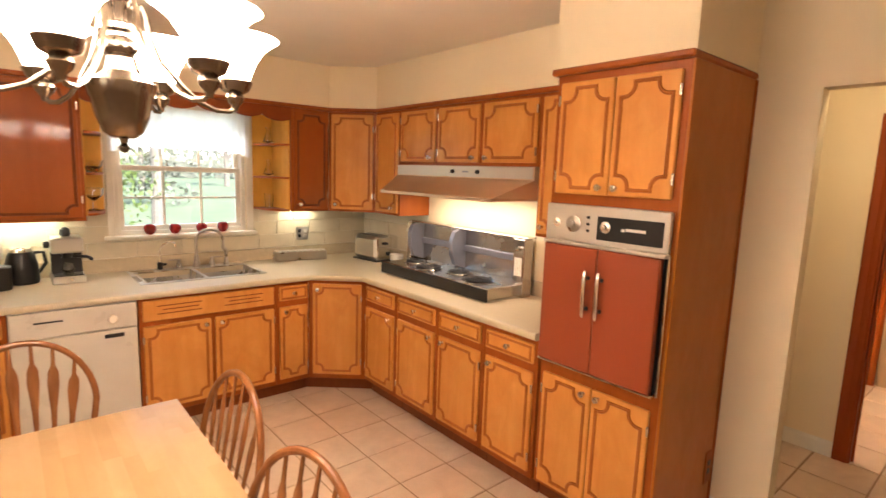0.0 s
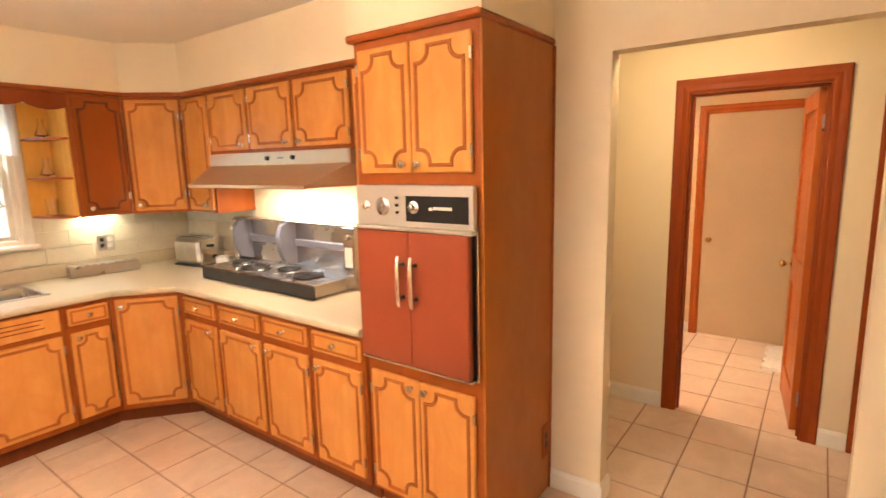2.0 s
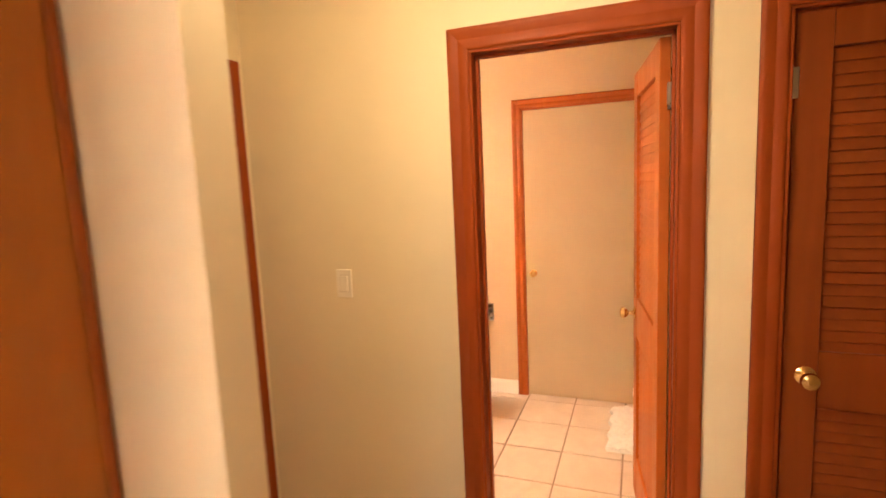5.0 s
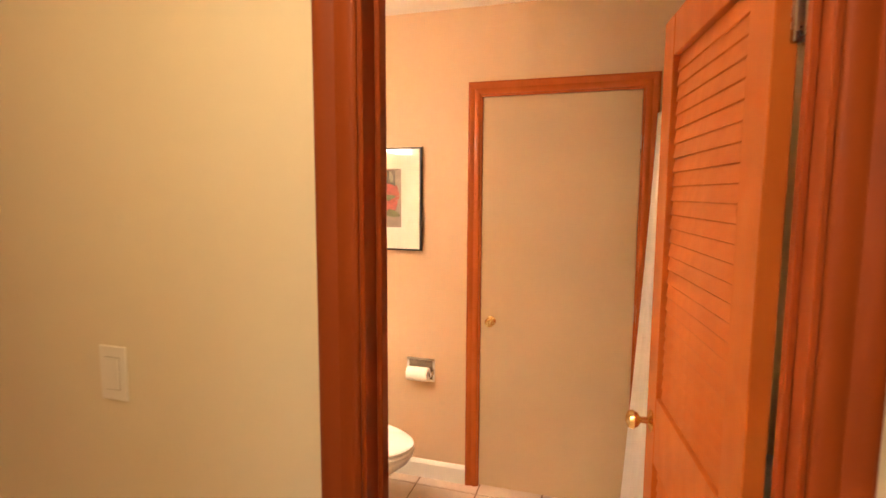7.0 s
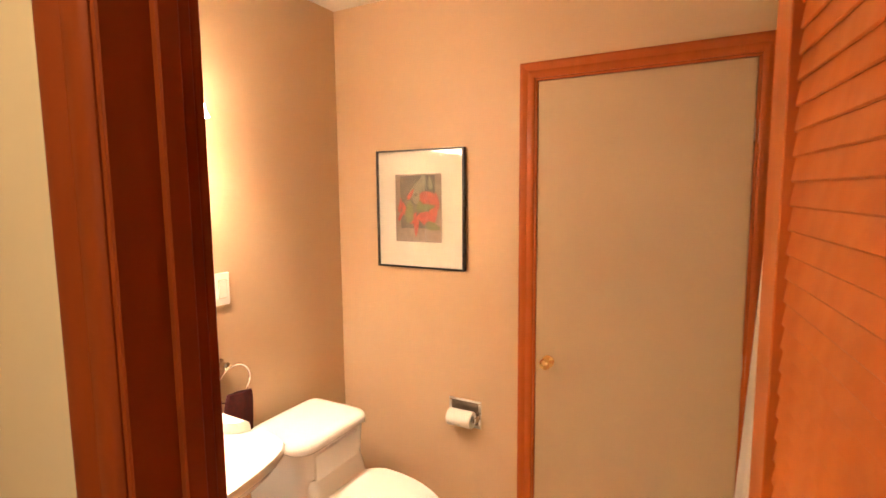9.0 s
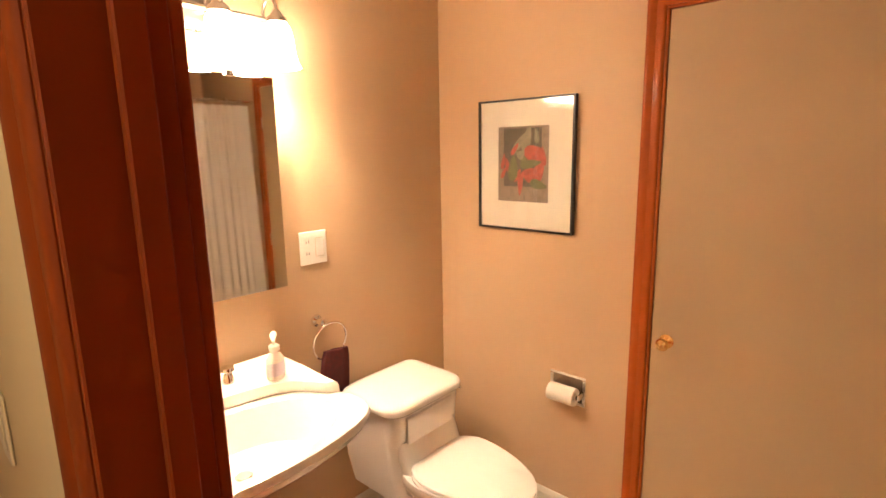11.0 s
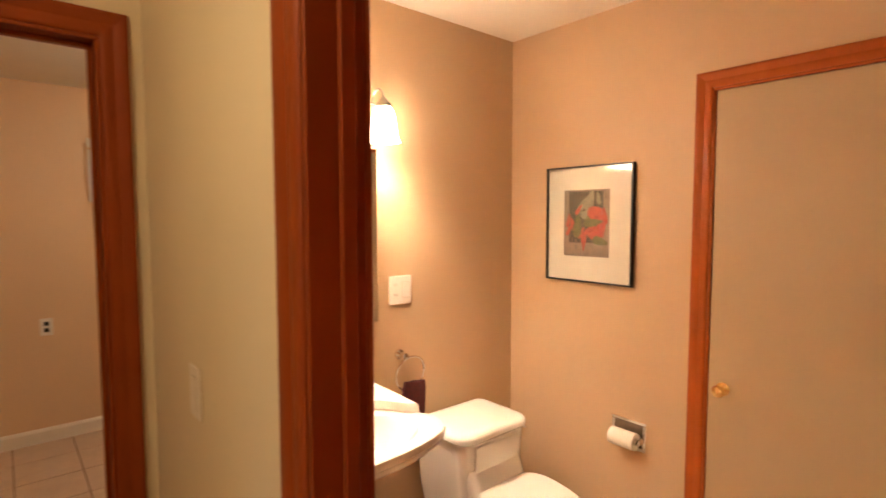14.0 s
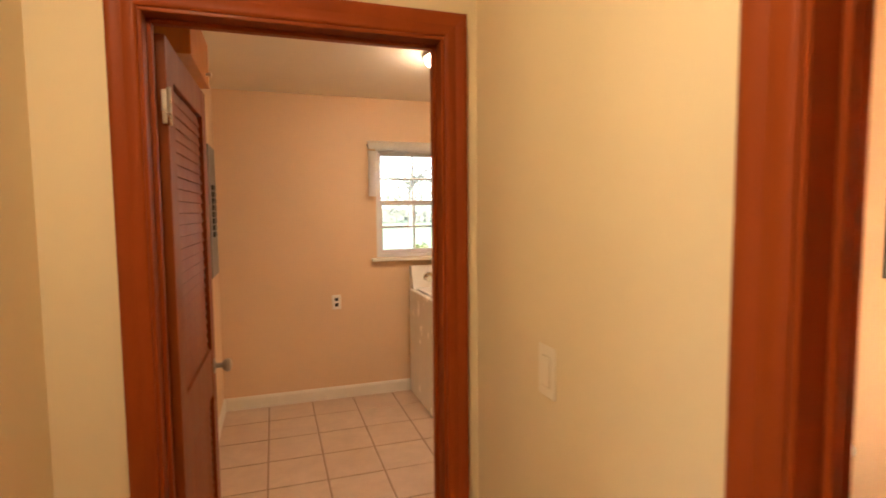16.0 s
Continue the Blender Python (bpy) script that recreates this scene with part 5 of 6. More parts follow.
def louvre_door(name, m, w, h, label, material, knob_x, knob_side, knob_mat, lock=(0.80, 0.985), tilt=79):
    """A louvred door leaf: x from the hinge, y 0 to 0.035, z up."""
    ob = thing(name, m, label, "door")
    st, t = 0.095, 0.035
    part("stile", boxes(((0, 0, 0), (st, t, h)), bevel=0.002), material, ob)
    part("stile", boxes(((w - st, 0, 0), (w, t, h)), bevel=0.002), material, ob)
    for z0, z1 in ((0, 0.20), lock, (h - 0.105, h)):
        part("rail", boxes(((st, 0.001, z0), (w - st, t - 0.001, z1)), bevel=0.002), material, ob)
    sw = w - 2 * st
    slat = finish(boxes(((-sw / 2, -0.0255, -0.0028), (sw / 2, 0.0255, 0.0028)), bevel=0.0022), True)
    slat.materials.append(material)
    for z0, z1 in ((0.20, lock[0]), (lock[1], h - 0.105)):
        n = round((z1 - z0) / 0.036)
        for k in range(n):
            s = new("slat", slat)
            s.parent = ob
            s.matrix_parent_inverse = Matrix()
            s.location = (w / 2, t / 2, z0 + (k + 0.5) * (z1 - z0) / n)
            s.rotation_euler = (radians(tilt), 0, 0)
    for sgn, y in ((-1, 0.0), (1, t)):
        if knob_side in (0, sgn):
            mm = Matrix.Translation((knob_x, y, 0.906)) @ Matrix.Rotation(-sgn * math.pi / 2, 4, "X")
            part("knob", lathe(bmesh.new(), [(0.030, 0), (0.030, 0.003), (0.022, 0.007), (0.010, 0.011), (0.009, 0.03), (0.020, 0.038), (0.027, 0.050), (0.024, 0.062), (0.010, 0.069), (0, 0.07)], mm, 20), knob_mat, ob, "polished round door knob")
    for z in (0.20, 1.80):
        part("hinge", boxes(((-0.012, -0.004, z - 0.045), (0.012, 0.012, z + 0.045)), bevel=0.002), M_PEWTER, ob)
        part("hinge_pin", tube(bmesh.new(), [(-0.010, -0.006, z - 0.05), (-0.010, -0.006, z + 0.05)], 0.006, 8), M_PEWTER, ob)
    return ob


# leaves: open bathroom and laundry doors, closed hall closet
louvre_door("door_bath", pose(4.445, 0.026, 0.012, 0, 0, 7.2), 0.665, 1.99, "orange-stained louvred bathroom door standing open", M_LOUVRE, 0.605, 0, M_BRASS, tilt=-82)
louvre_door("door_laundry", pose(3.518, 1.800, 0.012, 0, 0, 89.0), 0.73, 1.99, "red-stained louvred laundry door standing open, darkened for dim light", M_DIMLOUVRE, 0.67, 0, M_PEWTER)
louvre_door("door_closet", pose(BX0 + 0.012, -0.303, 0.008, 0, 0, FACE_E), 0.63, 1.998, "red-stained louvred hall closet door, closed, darkened for dim light", M_DIMLOUVRE, 0.062, -1, M_BRASS)

tan = thing("door_linen", pose(FX - 0.004, 0.872, 0.008, 0, 0, FACE_E), "flat tan painted closet door, closed, with a brass knob", "door")
part("leaf", boxes(((0.008, 0, 0), (0.743, 0.035, 2.0105)), bevel=0.003), M_TANDOOR, tan)
part("knob", lathe(bmesh.new(), [(0.026, 0), (0.026, 0.003), (0.018, 0.006), (0.009, 0.010), (0.008, 0.028), (0.018, 0.034), (0.023, 0.045), (0.019, 0.055), (0.008, 0.060), (0, 0.061)], Matrix.Translation((0.062, 0, 0.893)) @ Matrix.Rotation(math.pi / 2, 4, "X"), 20), M_BRASS, tan, "polished brass knob")
for z in (0.22, 0.98, 1.77):
    part("hinge", boxes(((0.741, -0.006, z - 0.042), (0.757, 0.004, z + 0.042)), bevel=0.002), M_PEWTER, tan)

# ---------------------------------------------------------------- bathroom
M_TOWEL = plain("maroon_terry", (0.085, 0.010, 0.009), 0.95, vary=0.3, scale=60, bump=0.6, fine=400)
M_MAT = plain("white_terry", (0.80, 0.74, 0.66), 0.95, vary=0.1, scale=40, bump=0.8, fine=300)
M_CURTAIN = plain("white_shower_cloth", (0.92, 0.89, 0.84), 0.8, vary=0.02, bump=0.0)
M_SOAP = plain("clear_soap_plastic", (0.82, 0.74, 0.66), 0.15, vary=0.05, bump=0)
M_LILAC = plain("lilac_label", (0.68, 0.58, 0.64), 0.4)

# medicine cabinet with mirror
mc = thing("medicine_cabinet", pose(4.74, BY, 1.115), "shallow mirrored medicine cabinet over the basin", "mirror")
part("body", boxes(((0.003, -0.022, 0.003), (0.482, -0.0005, 0.712)), bevel=0.002), M_STEEL, mc)
mirror = part("mirror", boxes(((0, -0.0055, 0), (0.485, 0, 0.715)), bevel=0.002), M_MIRROR, mc, "frameless mirror door, slightly ajar", smooth=False)
mirror.location, mirror.rotation_euler = (0, -0.0225, 0), (0, 0, radians(-0.85))
part("clip", boxes(((0.32, -0.043, 0.706), (0.35, -0.0225, 0.722)), bevel=0.001), M_CHROME, mc)

M_BATHSHADE = glow("lit_bath_glass", (1.0, 0.75, 0.54), 13.0)
M_BULB = glow("lit_bulb", (1.0, 0.75, 0.54), 560.0)
vl = thing("vanity_light", pose(5.015, BY, 0), "brushed nickel vanity light with three lit glass bells", "lamp")
part("back_plate", boxes(((-0.06, -0.02, 1.94), (0.06, -0.0005, 2.06)), bevel=0.008), M_PEWTER, vl)
part("bar", tube(bmesh.new(), [(-0.24, -0.045, 2.005), (0.24, -0.045, 2.005)], 0.009, 10), M_PEWTER, vl)
part("bar_post", tube(bmesh.new(), [(0, -0.015, 2.005), (0, -0.045, 2.005)], 0.012, 10), M_PEWTER, vl)
for x in (-0.185, 0.0, 0.185):
    arc = [(x, -0.045, 2.005)] + [(x, -0.045 - 0.04 * (1 - math.cos(a)), 2.015 + 0.045 * math.sin(a)) for a in [math.pi * k / 8 for k in range(9)]]
    part("arm", tube(bmesh.new(), arc, 0.005, 8), M_PEWTER, vl)
    mm = Matrix.Translation((x, -0.125, 1.985))
    part("shade_holder", lathe(bmesh.new(), [(0.008, 0.035), (0.014, 0.028), (0.018, 0.02), (0.030, 0.010), (0.034, -0.004), (0, -0.004)], mm, 18, False), M_PEWTER, vl)
    part("shade", lathe(bmesh.new(), [(0.028, -0.005), (0.038, -0.018), (0.045, -0.045), (0.049, -0.085), (0.055, -0.118), (0.065, -0.138), (0.062, -0.139), (0.052, -0.118), (0.046, -0.085), (0.042, -0.045), (0.034, -0.020), (0, -0.012)], mm, 24, False), M_BATHSHADE, vl, "lit glass bell shade")
    part("bulb", lathe(bmesh.new(), [(0.008, -0.014), (0.009, -0.050), (0.014, -0.064), (0.017, -0.078), (0.013, -0.092), (0, -0.098)], mm, 16, False), M_BULB, vl, "lit lamp bulb")

# pedestal basin
bsn = thing("pedestal_basin", pose(4.83, 1.56, 0), "white porcelain pedestal basin with a shaped rim and raised deck", "basin")
half = [(0.0, -0.308), (0.09, -0.304), (0.17, -0.292), (0.24, -0.275), (0.295, -0.252), (0.330, -0.222), (0.349, -0.18), (0.356, -0.135), (0.352, -0.10), (0.338, -0.082), (0.332, -0.055), (0.330, 0.0), (0.333, 0.06), (0.338, 0.12), (0.341, 0.18), (0.341, 0.25), (0.338, 0.305)]
rim = half + [(-x, y) for x, y in half[::-1][:-1]]


def scaled(k, z, dy=0.0, pts=rim):
    return [(x * k, y * k + dy, z) for x, y in pts]


def oval(rx, ry, z, dy=0.0, n=len(rim)):
    return [(rx * math.sin(2 * math.pi * i / n), -ry * math.cos(2 * math.pi * i / n) + dy, z) for i in range(n)]


bm = bmesh.new()
loft(bm, [oval(0.12, 0.11, 0.66, 0.08), scaled(0.55, 0.70, 0.05), scaled(0.80, 0.755, 0.02), scaled(0.925, 0.785, 0.008), scaled(0.955, 0.80, 0.004), scaled(0.965, 0.812, 0.002), scaled(0.995, 0.824), scaled(1.0, 0.838), scaled(0.985, 0.847), scaled(0.95, 0.85), oval(0.275, 0.165, 0.845, -0.105), oval(0.255, 0.15, 0.82, -0.105), oval(0.19, 0.115, 0.745, -0.10), oval(0.03, 0.03, 0.728, -0.08)])
part("bowl", bm, M_PORCELAIN, bsn)
deck = [(0.330, -0.075), (0.300, -0.060), (0.275, -0.015), (0.245, 0.03), (0.19, 0.065), (0.10, 0.085), (0.0, 0.092)]
deck = deck + [(-x, y) for x, y in deck[::-1][1:]] + [(-0.332, 0.0), (-0.338, 0.12), (-0.336, 0.305), (0.336, 0.305), (0.338, 0.12), (0.332, 0.0)]
bm = bmesh.new()
loft(bm, [[(x * k, 0.115 + (y - 0.115) * k, z) for x, y in deck] for k, z in ((1.0, 0.8485), (0.995, 0.868), (0.985, 0.879), (0.965, 0.885))])
part("back_deck", bm, M_PORCELAIN, bsn, "raised deck behind the bowl")
bm = bmesh.new()
loft(bm, [oval(0.13, 0.12, 0.0, 0.1), oval(0.125, 0.115, 0.04, 0.1), oval(0.09, 0.085, 0.12, 0.1), oval(0.085, 0.08, 0.4, 0.1), oval(0.10, 0.095, 0.60, 0.1), oval(0.125, 0.12, 0.69, 0.09)])
part("pedestal", bm, M_PORCELAIN, bsn)
part("drain", lathe(bmesh.new(), [(0.024, 0.724), (0.02, 0.727), (0, 0.727)], Matrix.Translation((0, -0.08, 0.006)), 16), M_CHROME, bsn)
ft = thing("basin_faucet", pose(4.83, 1.72, 0.8855), "chrome two-handle basin faucet", "faucet")
part("spout", tube(bmesh.new(), [(0, 0.02, 0), (0, 0.02, 0.05), (0, -0.02, 0.07), (0, -0.08, 0.06), (0, -0.09, 0.045)], [0.018, 0.015, 0.013, 0.011, 0.010], 10), M_CHROME, ft)
for x in (-0.10, 0.10):
    part("handle", lathe(bmesh.new(), [(0.02, 0), (0.018, 0.015), (0.012, 0.03), (0.022, 0.04), (0.02, 0.05), (0, 0.053)], Matrix.Translation((x, 0.02, 0)), 14), M_CHROME, ft)
sb = thing("soap_dispenser", pose(5.045, 1.655, 0.8865, 0, 0, 30), "clear plastic soap bottle with a white pump", "soap bottle")
part("bottle", lathe(bmesh.new(), [(0, 0), (0.030, 0.0), (0.035, 0.006), (0.036, 0.035), (0.033, 0.062), (0.024, 0.076), (0.014, 0.083), (0.013, 0.090), (0, 0.090)], Matrix.Diagonal((1, 0.72, 1, 1)), 24), M_SOAP, sb)
part("label", lathe(bmesh.new(), [(0.0362, 0.016), (0.0366, 0.035), (0.0346, 0.058)], Matrix.Diagonal((1.01, 0.73, 1, 1)), 24, False), M_LILAC, sb, "pale lilac label with unreadable print")
part("collar", lathe(bmesh.new(), [(0.0155, 0.0905), (0.0165, 0.094), (0.0165, 0.106), (0.012, 0.110), (0, 0.110)], n=18), M_PLATEWHITE, sb)
pump = part("pump", tube(bmesh.new(), [(0, 0, 0.1095), (0, 0, 0.134)], [0.0055, 0.005], 10), M_PLATEWHITE, sb, "white pump head")
part("nozzle", tube(bmesh.new(), [(0.014, 0.006, 0.139), (0, 0, 0.141), (-0.022, -0.012, 0.140), (-0.036, -0.020, 0.134)], [0.009, 0.011, 0.0075, 0.0045], 10), M_PLATEWHITE, pump)

# toilet
tlt = thing("toilet", pose(5.615, 1.40, 0), "white one-piece porcelain toilet with the lid closed", "toilet")


def egg(rx, front, back, z, n=32, dy=0.0):
    return [(rx * math.sin(2 * math.pi * i / n), dy + (-front if math.cos(2 * math.pi * i / n) > 0 else -back) * math.cos(2 * math.pi * i / n), z) for i in range(n)]


part("bowl", loft(bmesh.new(), [egg(0.125, 0.21, 0.34, 0.0), egg(0.12, 0.20, 0.34, 0.05), egg(0.105, 0.17, 0.36, 0.18), egg(0.135, 0.24, 0.36, 0.28), egg(0.175, 0.32, 0.30, 0.345), egg(0.185, 0.335, 0.26, 0.372), egg(0.183, 0.333, 0.26, 0.383), egg(0.12, 0.25, 0.2, 0.384)]), M_PORCELAIN, tlt)
part("seat", loft(bmesh.new(), [egg(0.183, 0.335, 0.15, 0.385), egg(0.188, 0.34, 0.15, 0.390), egg(0.188, 0.34, 0.15, 0.400), egg(0.184, 0.336, 0.15, 0.4035)]), M_PORCELAIN, tlt)
part("lid", loft(bmesh.new(), [egg(0.183, 0.333, 0.15, 0.405), egg(0.187, 0.338, 0.15, 0.409), egg(0.187, 0.338, 0.15, 0.418), egg(0.178, 0.325, 0.14, 0.426), egg(0.10, 0.2, 0.08, 0.430)]), M_PORCELAIN, tlt)


def rounded_rect(hx, y0, y1, z, c, back=0.02):
    pts = []
    for cx, cy, r, start in ((-hx + c, y0 + c, c, 180), (hx - c, y0 + c, c, 270), (hx - back, y1 - back, back, 0), (-hx + back, y1 - back, back, 90)):
        pts += [(cx + r * math.cos(radians(start + 15 * k)), cy + r * math.sin(radians(start + 15 * k)), z) for k in range(7)]
    return pts


part("tank", loft(bmesh.new(), [rounded_rect(0.17, 0.10, 0.42, 0.25, 0.05), rounded_rect(0.185, 0.13, 0.44, 0.37, 0.05), rounded_rect(0.192, 0.14, 0.445, 0.50, 0.05), rounded_rect(0.20, 0.135, 0.445, 0.617, 0.05)]), M_PORCELAIN, tlt)
part("shoulder", loft(bmesh.new(), [rounded_rect(0.150, 0.06, 0.30, 0.30, 0.05), rounded_rect(0.158, 0.080, 0.30, 0.40, 0.05), rounded_rect(0.165, 0.100, 0.30, 0.435, 0.05), rounded_rect(0.172, 0.132, 0.30, 0.50, 0.05)]), M_PORCELAIN, tlt)
part("tank_panel", boxes(((-0.13, 0.128, 0.43), (0.13, 0.139, 0.60)), bevel=0.005), M_PORCELAIN, tlt)
lid_rings = [rounded_rect(0.212 - d, 0.112 + d, 0.450 - d, z, 0.075 - d, 0.058 - d) for d, z in ((0.008, 0.618), (0.0, 0.626), (0.0, 0.640), (0.004, 0.649), (0.013, 0.656), (0.030, 0.661), (0.055, 0.663))]
part("tank_lid", loft(bmesh.new(), lid_rings), M_PORCELAIN, tlt)
part("flush_lever", tube(bmesh.new(), [(0.2, 0.2, 0.59), (0.222, 0.2, 0.59), (0.226, 0.16, 0.585)], 0.007, 8), M_CHROME, tlt)

# towel ring and towel
tr = thing("towel_ring", pose(5.355, BY, 0.945), "chrome towel ring on the wall beside the basin", "towel ring")
part("mount", lathe(bmesh.new(), [(0.024, 0), (0.022, 0.008), (0.012, 0.015), (0.010, 0.045), (0.014, 0.05), (0, 0.055)], Matrix.Rotation(math.pi / 2, 4, "X"), 18), M_CHROME, tr)
part("ring", tube(bmesh.new(), [(0.026 + 0.077 * math.sin(a), -0.045 - 0.012 * math.cos(a), -0.080 + 0.077 * math.cos(a)) for a in [2 * math.pi * k / 28 for k in range(28)]], 0.0042, 8, True), M_CHROME, tr)
bm = bmesh.new()
rings = []
for z, w, th in ((0.0, 0.055, 0.012), (-0.03, 0.062, 0.017), (-0.12, 0.068, 0.016), (-0.26, 0.072, 0.015)):
    rings.append([(w * math.cos(a) * (1 + 0.05 * math.sin(3 * a)), th * math.sin(a) + 0.004 * math.sin(5 * a), z) for a in [2 * math.pi * k / 24 for k in range(24)]])
loft(bm, rings)
solid("hand_towel", bm, M_TOWEL, "dark maroon hand towel hanging in the towel ring", "towel", m=pose(5.405, BY - 0.05, 0.826, 0, 6, 0))

# toilet paper
tp = thing("toilet_paper_holder", pose(FX, 1.270, 0.541, 0, 0, FACE_E), "recessed chrome paper holder with a half-used roll", "paper holder")
part("plate", boxes(((0, -0.006, 0), (0.16, -0.0005, 0.014)), ((0, -0.006, 0.116), (0.16, -0.0005, 0.13)), ((0, -0.006, 0.014), (0.014, -0.0005, 0.116)), ((0.146, -0.006, 0.014), (0.16, -0.0005, 0.116)), bevel=0.002), M_CHROME, tp)
part("niche", boxes(((0.0145, -0.002, 0.0145), (0.1455, -0.0005, 0.1155))), M_BRONZE, tp, smooth=False)
for x in (0.006, 0.142):
    part("arm", boxes(((x, -0.046, 0.040), (x + 0.012, -0.0065, 0.066)), bevel=0.004), M_CHROME, tp)
mm = Matrix.Translation((0.02, -0.040, 0.052)) @ Matrix.Rotation(math.pi / 2, 4, "Y")
M_PAPER = plain("white_tissue", (0.82, 0.77, 0.68), 0.95, vary=0.05, bump=0.3, fine=250)
part("paper_roll", lathe(bmesh.new(), [(0.02, 0.002), (0.036, 0.0), (0.037, 0.01), (0.037, 0.105), (0.036, 0.115), (0.02, 0.113)], mm, 28, False), M_PAPER, tp, "white toilet paper roll")
part("spindle", tube(bmesh.new(), [mm @ Vector((0, 0, -0.003)), mm @ Vector((0, 0, 0.121))], 0.012, 12), M_CHROME, tp)

# framed picture
pc = thing("framed_picture", pose(FX, 1.636, 1.249, 0, 0, FACE_E), "thin black frame, cream mat and red and green print", "picture")
PW, PH = 0.454, 0.534
part("frame", boxes(((0, -0.024, 0), (0.008, -0.001, PH)), ((PW - 0.008, -0.024, 0), (PW, -0.001, PH)), ((0.008, -0.024, 0), (PW - 0.008, -0.001, 0.008)), ((0.008, -0.024, PH - 0.008), (PW - 0.008, -0.001, PH)), bevel=0.001), M_BLACK, pc)
M_MATBOARD = plain("cream_mat_board", (0.80, 0.75, 0.61), 0.8, vary=0.03)
M_PRINT = plain("brown_print_ground", (0.33, 0.25, 0.18), 0.6, vary=0.3, scale=40)
M_PRINTDARK = plain("dark_print_ground", (0.115, 0.095, 0.065), 0.6, vary=0.5, scale=50)
M_RED = plain("print_red", (0.55, 0.095, 0.055), 0.6, vary=0.4, scale=60)
M_GREEN = plain("print_green", (0.17, 0.17, 0.06), 0.6, vary=0.4, scale=60)
part("mat", boxes(((0.008, -0.012, 0.008), (PW - 0.008, -0.002, PH - 0.008))), M_MATBOARD, pc, smooth=False)
pr = part("print", boxes(((0.10, -0.0135, 0.12), (0.34, -0.0121, 0.425))), M_PRINT, pc, smooth=False)
part("print_panel", boxes(((0.128, -0.0143, 0.182), (0.308, -0.0136, 0.418))), M_PRINTDARK, pr, smooth=False)


def leaf_shape(cx, cz, ln, wd, turn, mt, y):
    pts = []
    for k in range(16):
        a = 2 * math.pi * k / 16
        x, z = ln * math.cos(a), wd * math.sin(a) * (1 - 0.45 * math.cos(a))
        c, s = math.cos(radians(turn)), math.sin(radians(turn))
        pts.append((cx + x * c - z * s, cz + x * s + z * c))
    part("print_shape", prism(bmesh.new(), pts, 0.0006, Matrix.Translation((0, y, 0))), mt, pr, smooth=False)


M_PALE = plain("print_pale_olive", (0.30, 0.28, 0.19), 0.6, vary=0.3, scale=60)
INKS = {"r": M_RED, "g": M_GREEN, "p": M_PALE}
for i, (cx, cz, ln, wd, turn, ink) in enumerate((
        (0.24, 0.375, 0.055, 0.020, 75, "p"), (0.20, 0.355, 0.050, 0.014, 55, "p"), (0.285, 0.385, 0.030, 0.010, 100, "p"),
        (0.271, 0.317, 0.042, 0.034, 20, "r"), (0.302, 0.285, 0.052, 0.017, 78, "r"), (0.318, 0.305, 0.040, 0.011, 98, "r"),
        (0.270, 0.238, 0.050, 0.021, 8, "r"), (0.302, 0.230, 0.040, 0.015, 62, "r"), (0.248, 0.222, 0.036, 0.016, 150, "r"),
        (0.212, 0.190, 0.046, 0.012, -92, "r"), (0.198, 0.228, 0.030, 0.010, 60, "r"), (0.128, 0.285, 0.034, 0.008, 80, "r"),
        (0.132, 0.240, 0.030, 0.008, 62, "r"), (0.150, 0.270, 0.034, 0.010, 105, "r"), (0.185, 0.335, 0.030, 0.009, 55, "r"),
        (0.178, 0.258, 0.054, 0.022, 86, "g"), (0.262, 0.275, 0.050, 0.017, 8, "g"), (0.225, 0.298, 0.046, 0.013, 130, "g"),
        (0.216, 0.312, 0.020, 0.017, 30, "p"), (0.300, 0.192, 0.040, 0.018, -14, "g"))):
    leaf_shape(cx, cz, ln, wd, turn, INKS[ink], -0.0150 - 0.0003 * i)
glazing = part("glazing", boxes(((0.0085, -0.0232, 0.0085), (PW - 0.0085, -0.0217, PH - 0.0085))), M_GLASS, pc, "clear picture glass", smooth=False)
glazing.visible_shadow = False

# tub, curtain and bath mat
tub = thing("bathtub", pose(4.53, -0.80, 0), "white bathtub behind the shower curtain", "bathtub")
part("tub_wall", boxes(((0, 0.0, 0), (1.54, 0.07, 0.40)), ((0, 0.67, 0), (1.54, 0.75, 0.40)), ((0, 0.07, 0), (0.09, 0.67, 0.40)), ((1.45, 0.07, 0), (1.54, 0.67, 0.40)), ((0.09, 0.07, 0), (1.45, 0.67, 0.08)), bevel=0.01), M_PORCELAIN, tub)
solid("curtain_rod", tube(bmesh.new(), [(BX1, 0.0, 1.93), (FX, 0.0, 1.93)], 0.011, 12), M_CHROME, "chrome shower curtain rod", "rod")
cu = thing("shower_curtain", pose(0, 0, 0), "white cloth shower curtain hanging in folds outside the tub", "curtain")
bm = bmesh.new()
nx, nz = 290, 14
grid = []
for i in range(nx + 1):
    u = i / nx
    x = 4.60 + 1.42 * u
    col = []
    for j in range(nz + 1):
        v = j / nz
        z = 1.90 - v * 1.80
        flare = (0.085 * max(0.0, u - 0.51) / 0.49) * v ** 1.2
        fold = 0.009 * math.sin(2 * math.pi * (u * 28 + 0.25 * math.sin(12 * u))) * (0.75 + 0.5 * v) + 0.008 * math.sin(2 * math.pi * u * 10.6 + 2 * v)
        fold *= 1 - min(1.0, max(0.0, (u - 0.894) / 0.06))
        col.append(bm.verts.new((x, 0.0 + flare + fold + 0.07 * max(0.0, u - 0.585) / 0.415, z)))
    grid.append(col)
for a, b in zip(grid, grid[1:]):
    for j in range(nz):
        bm.faces.new((a[j], b[j], b[j + 1], a[j + 1]))
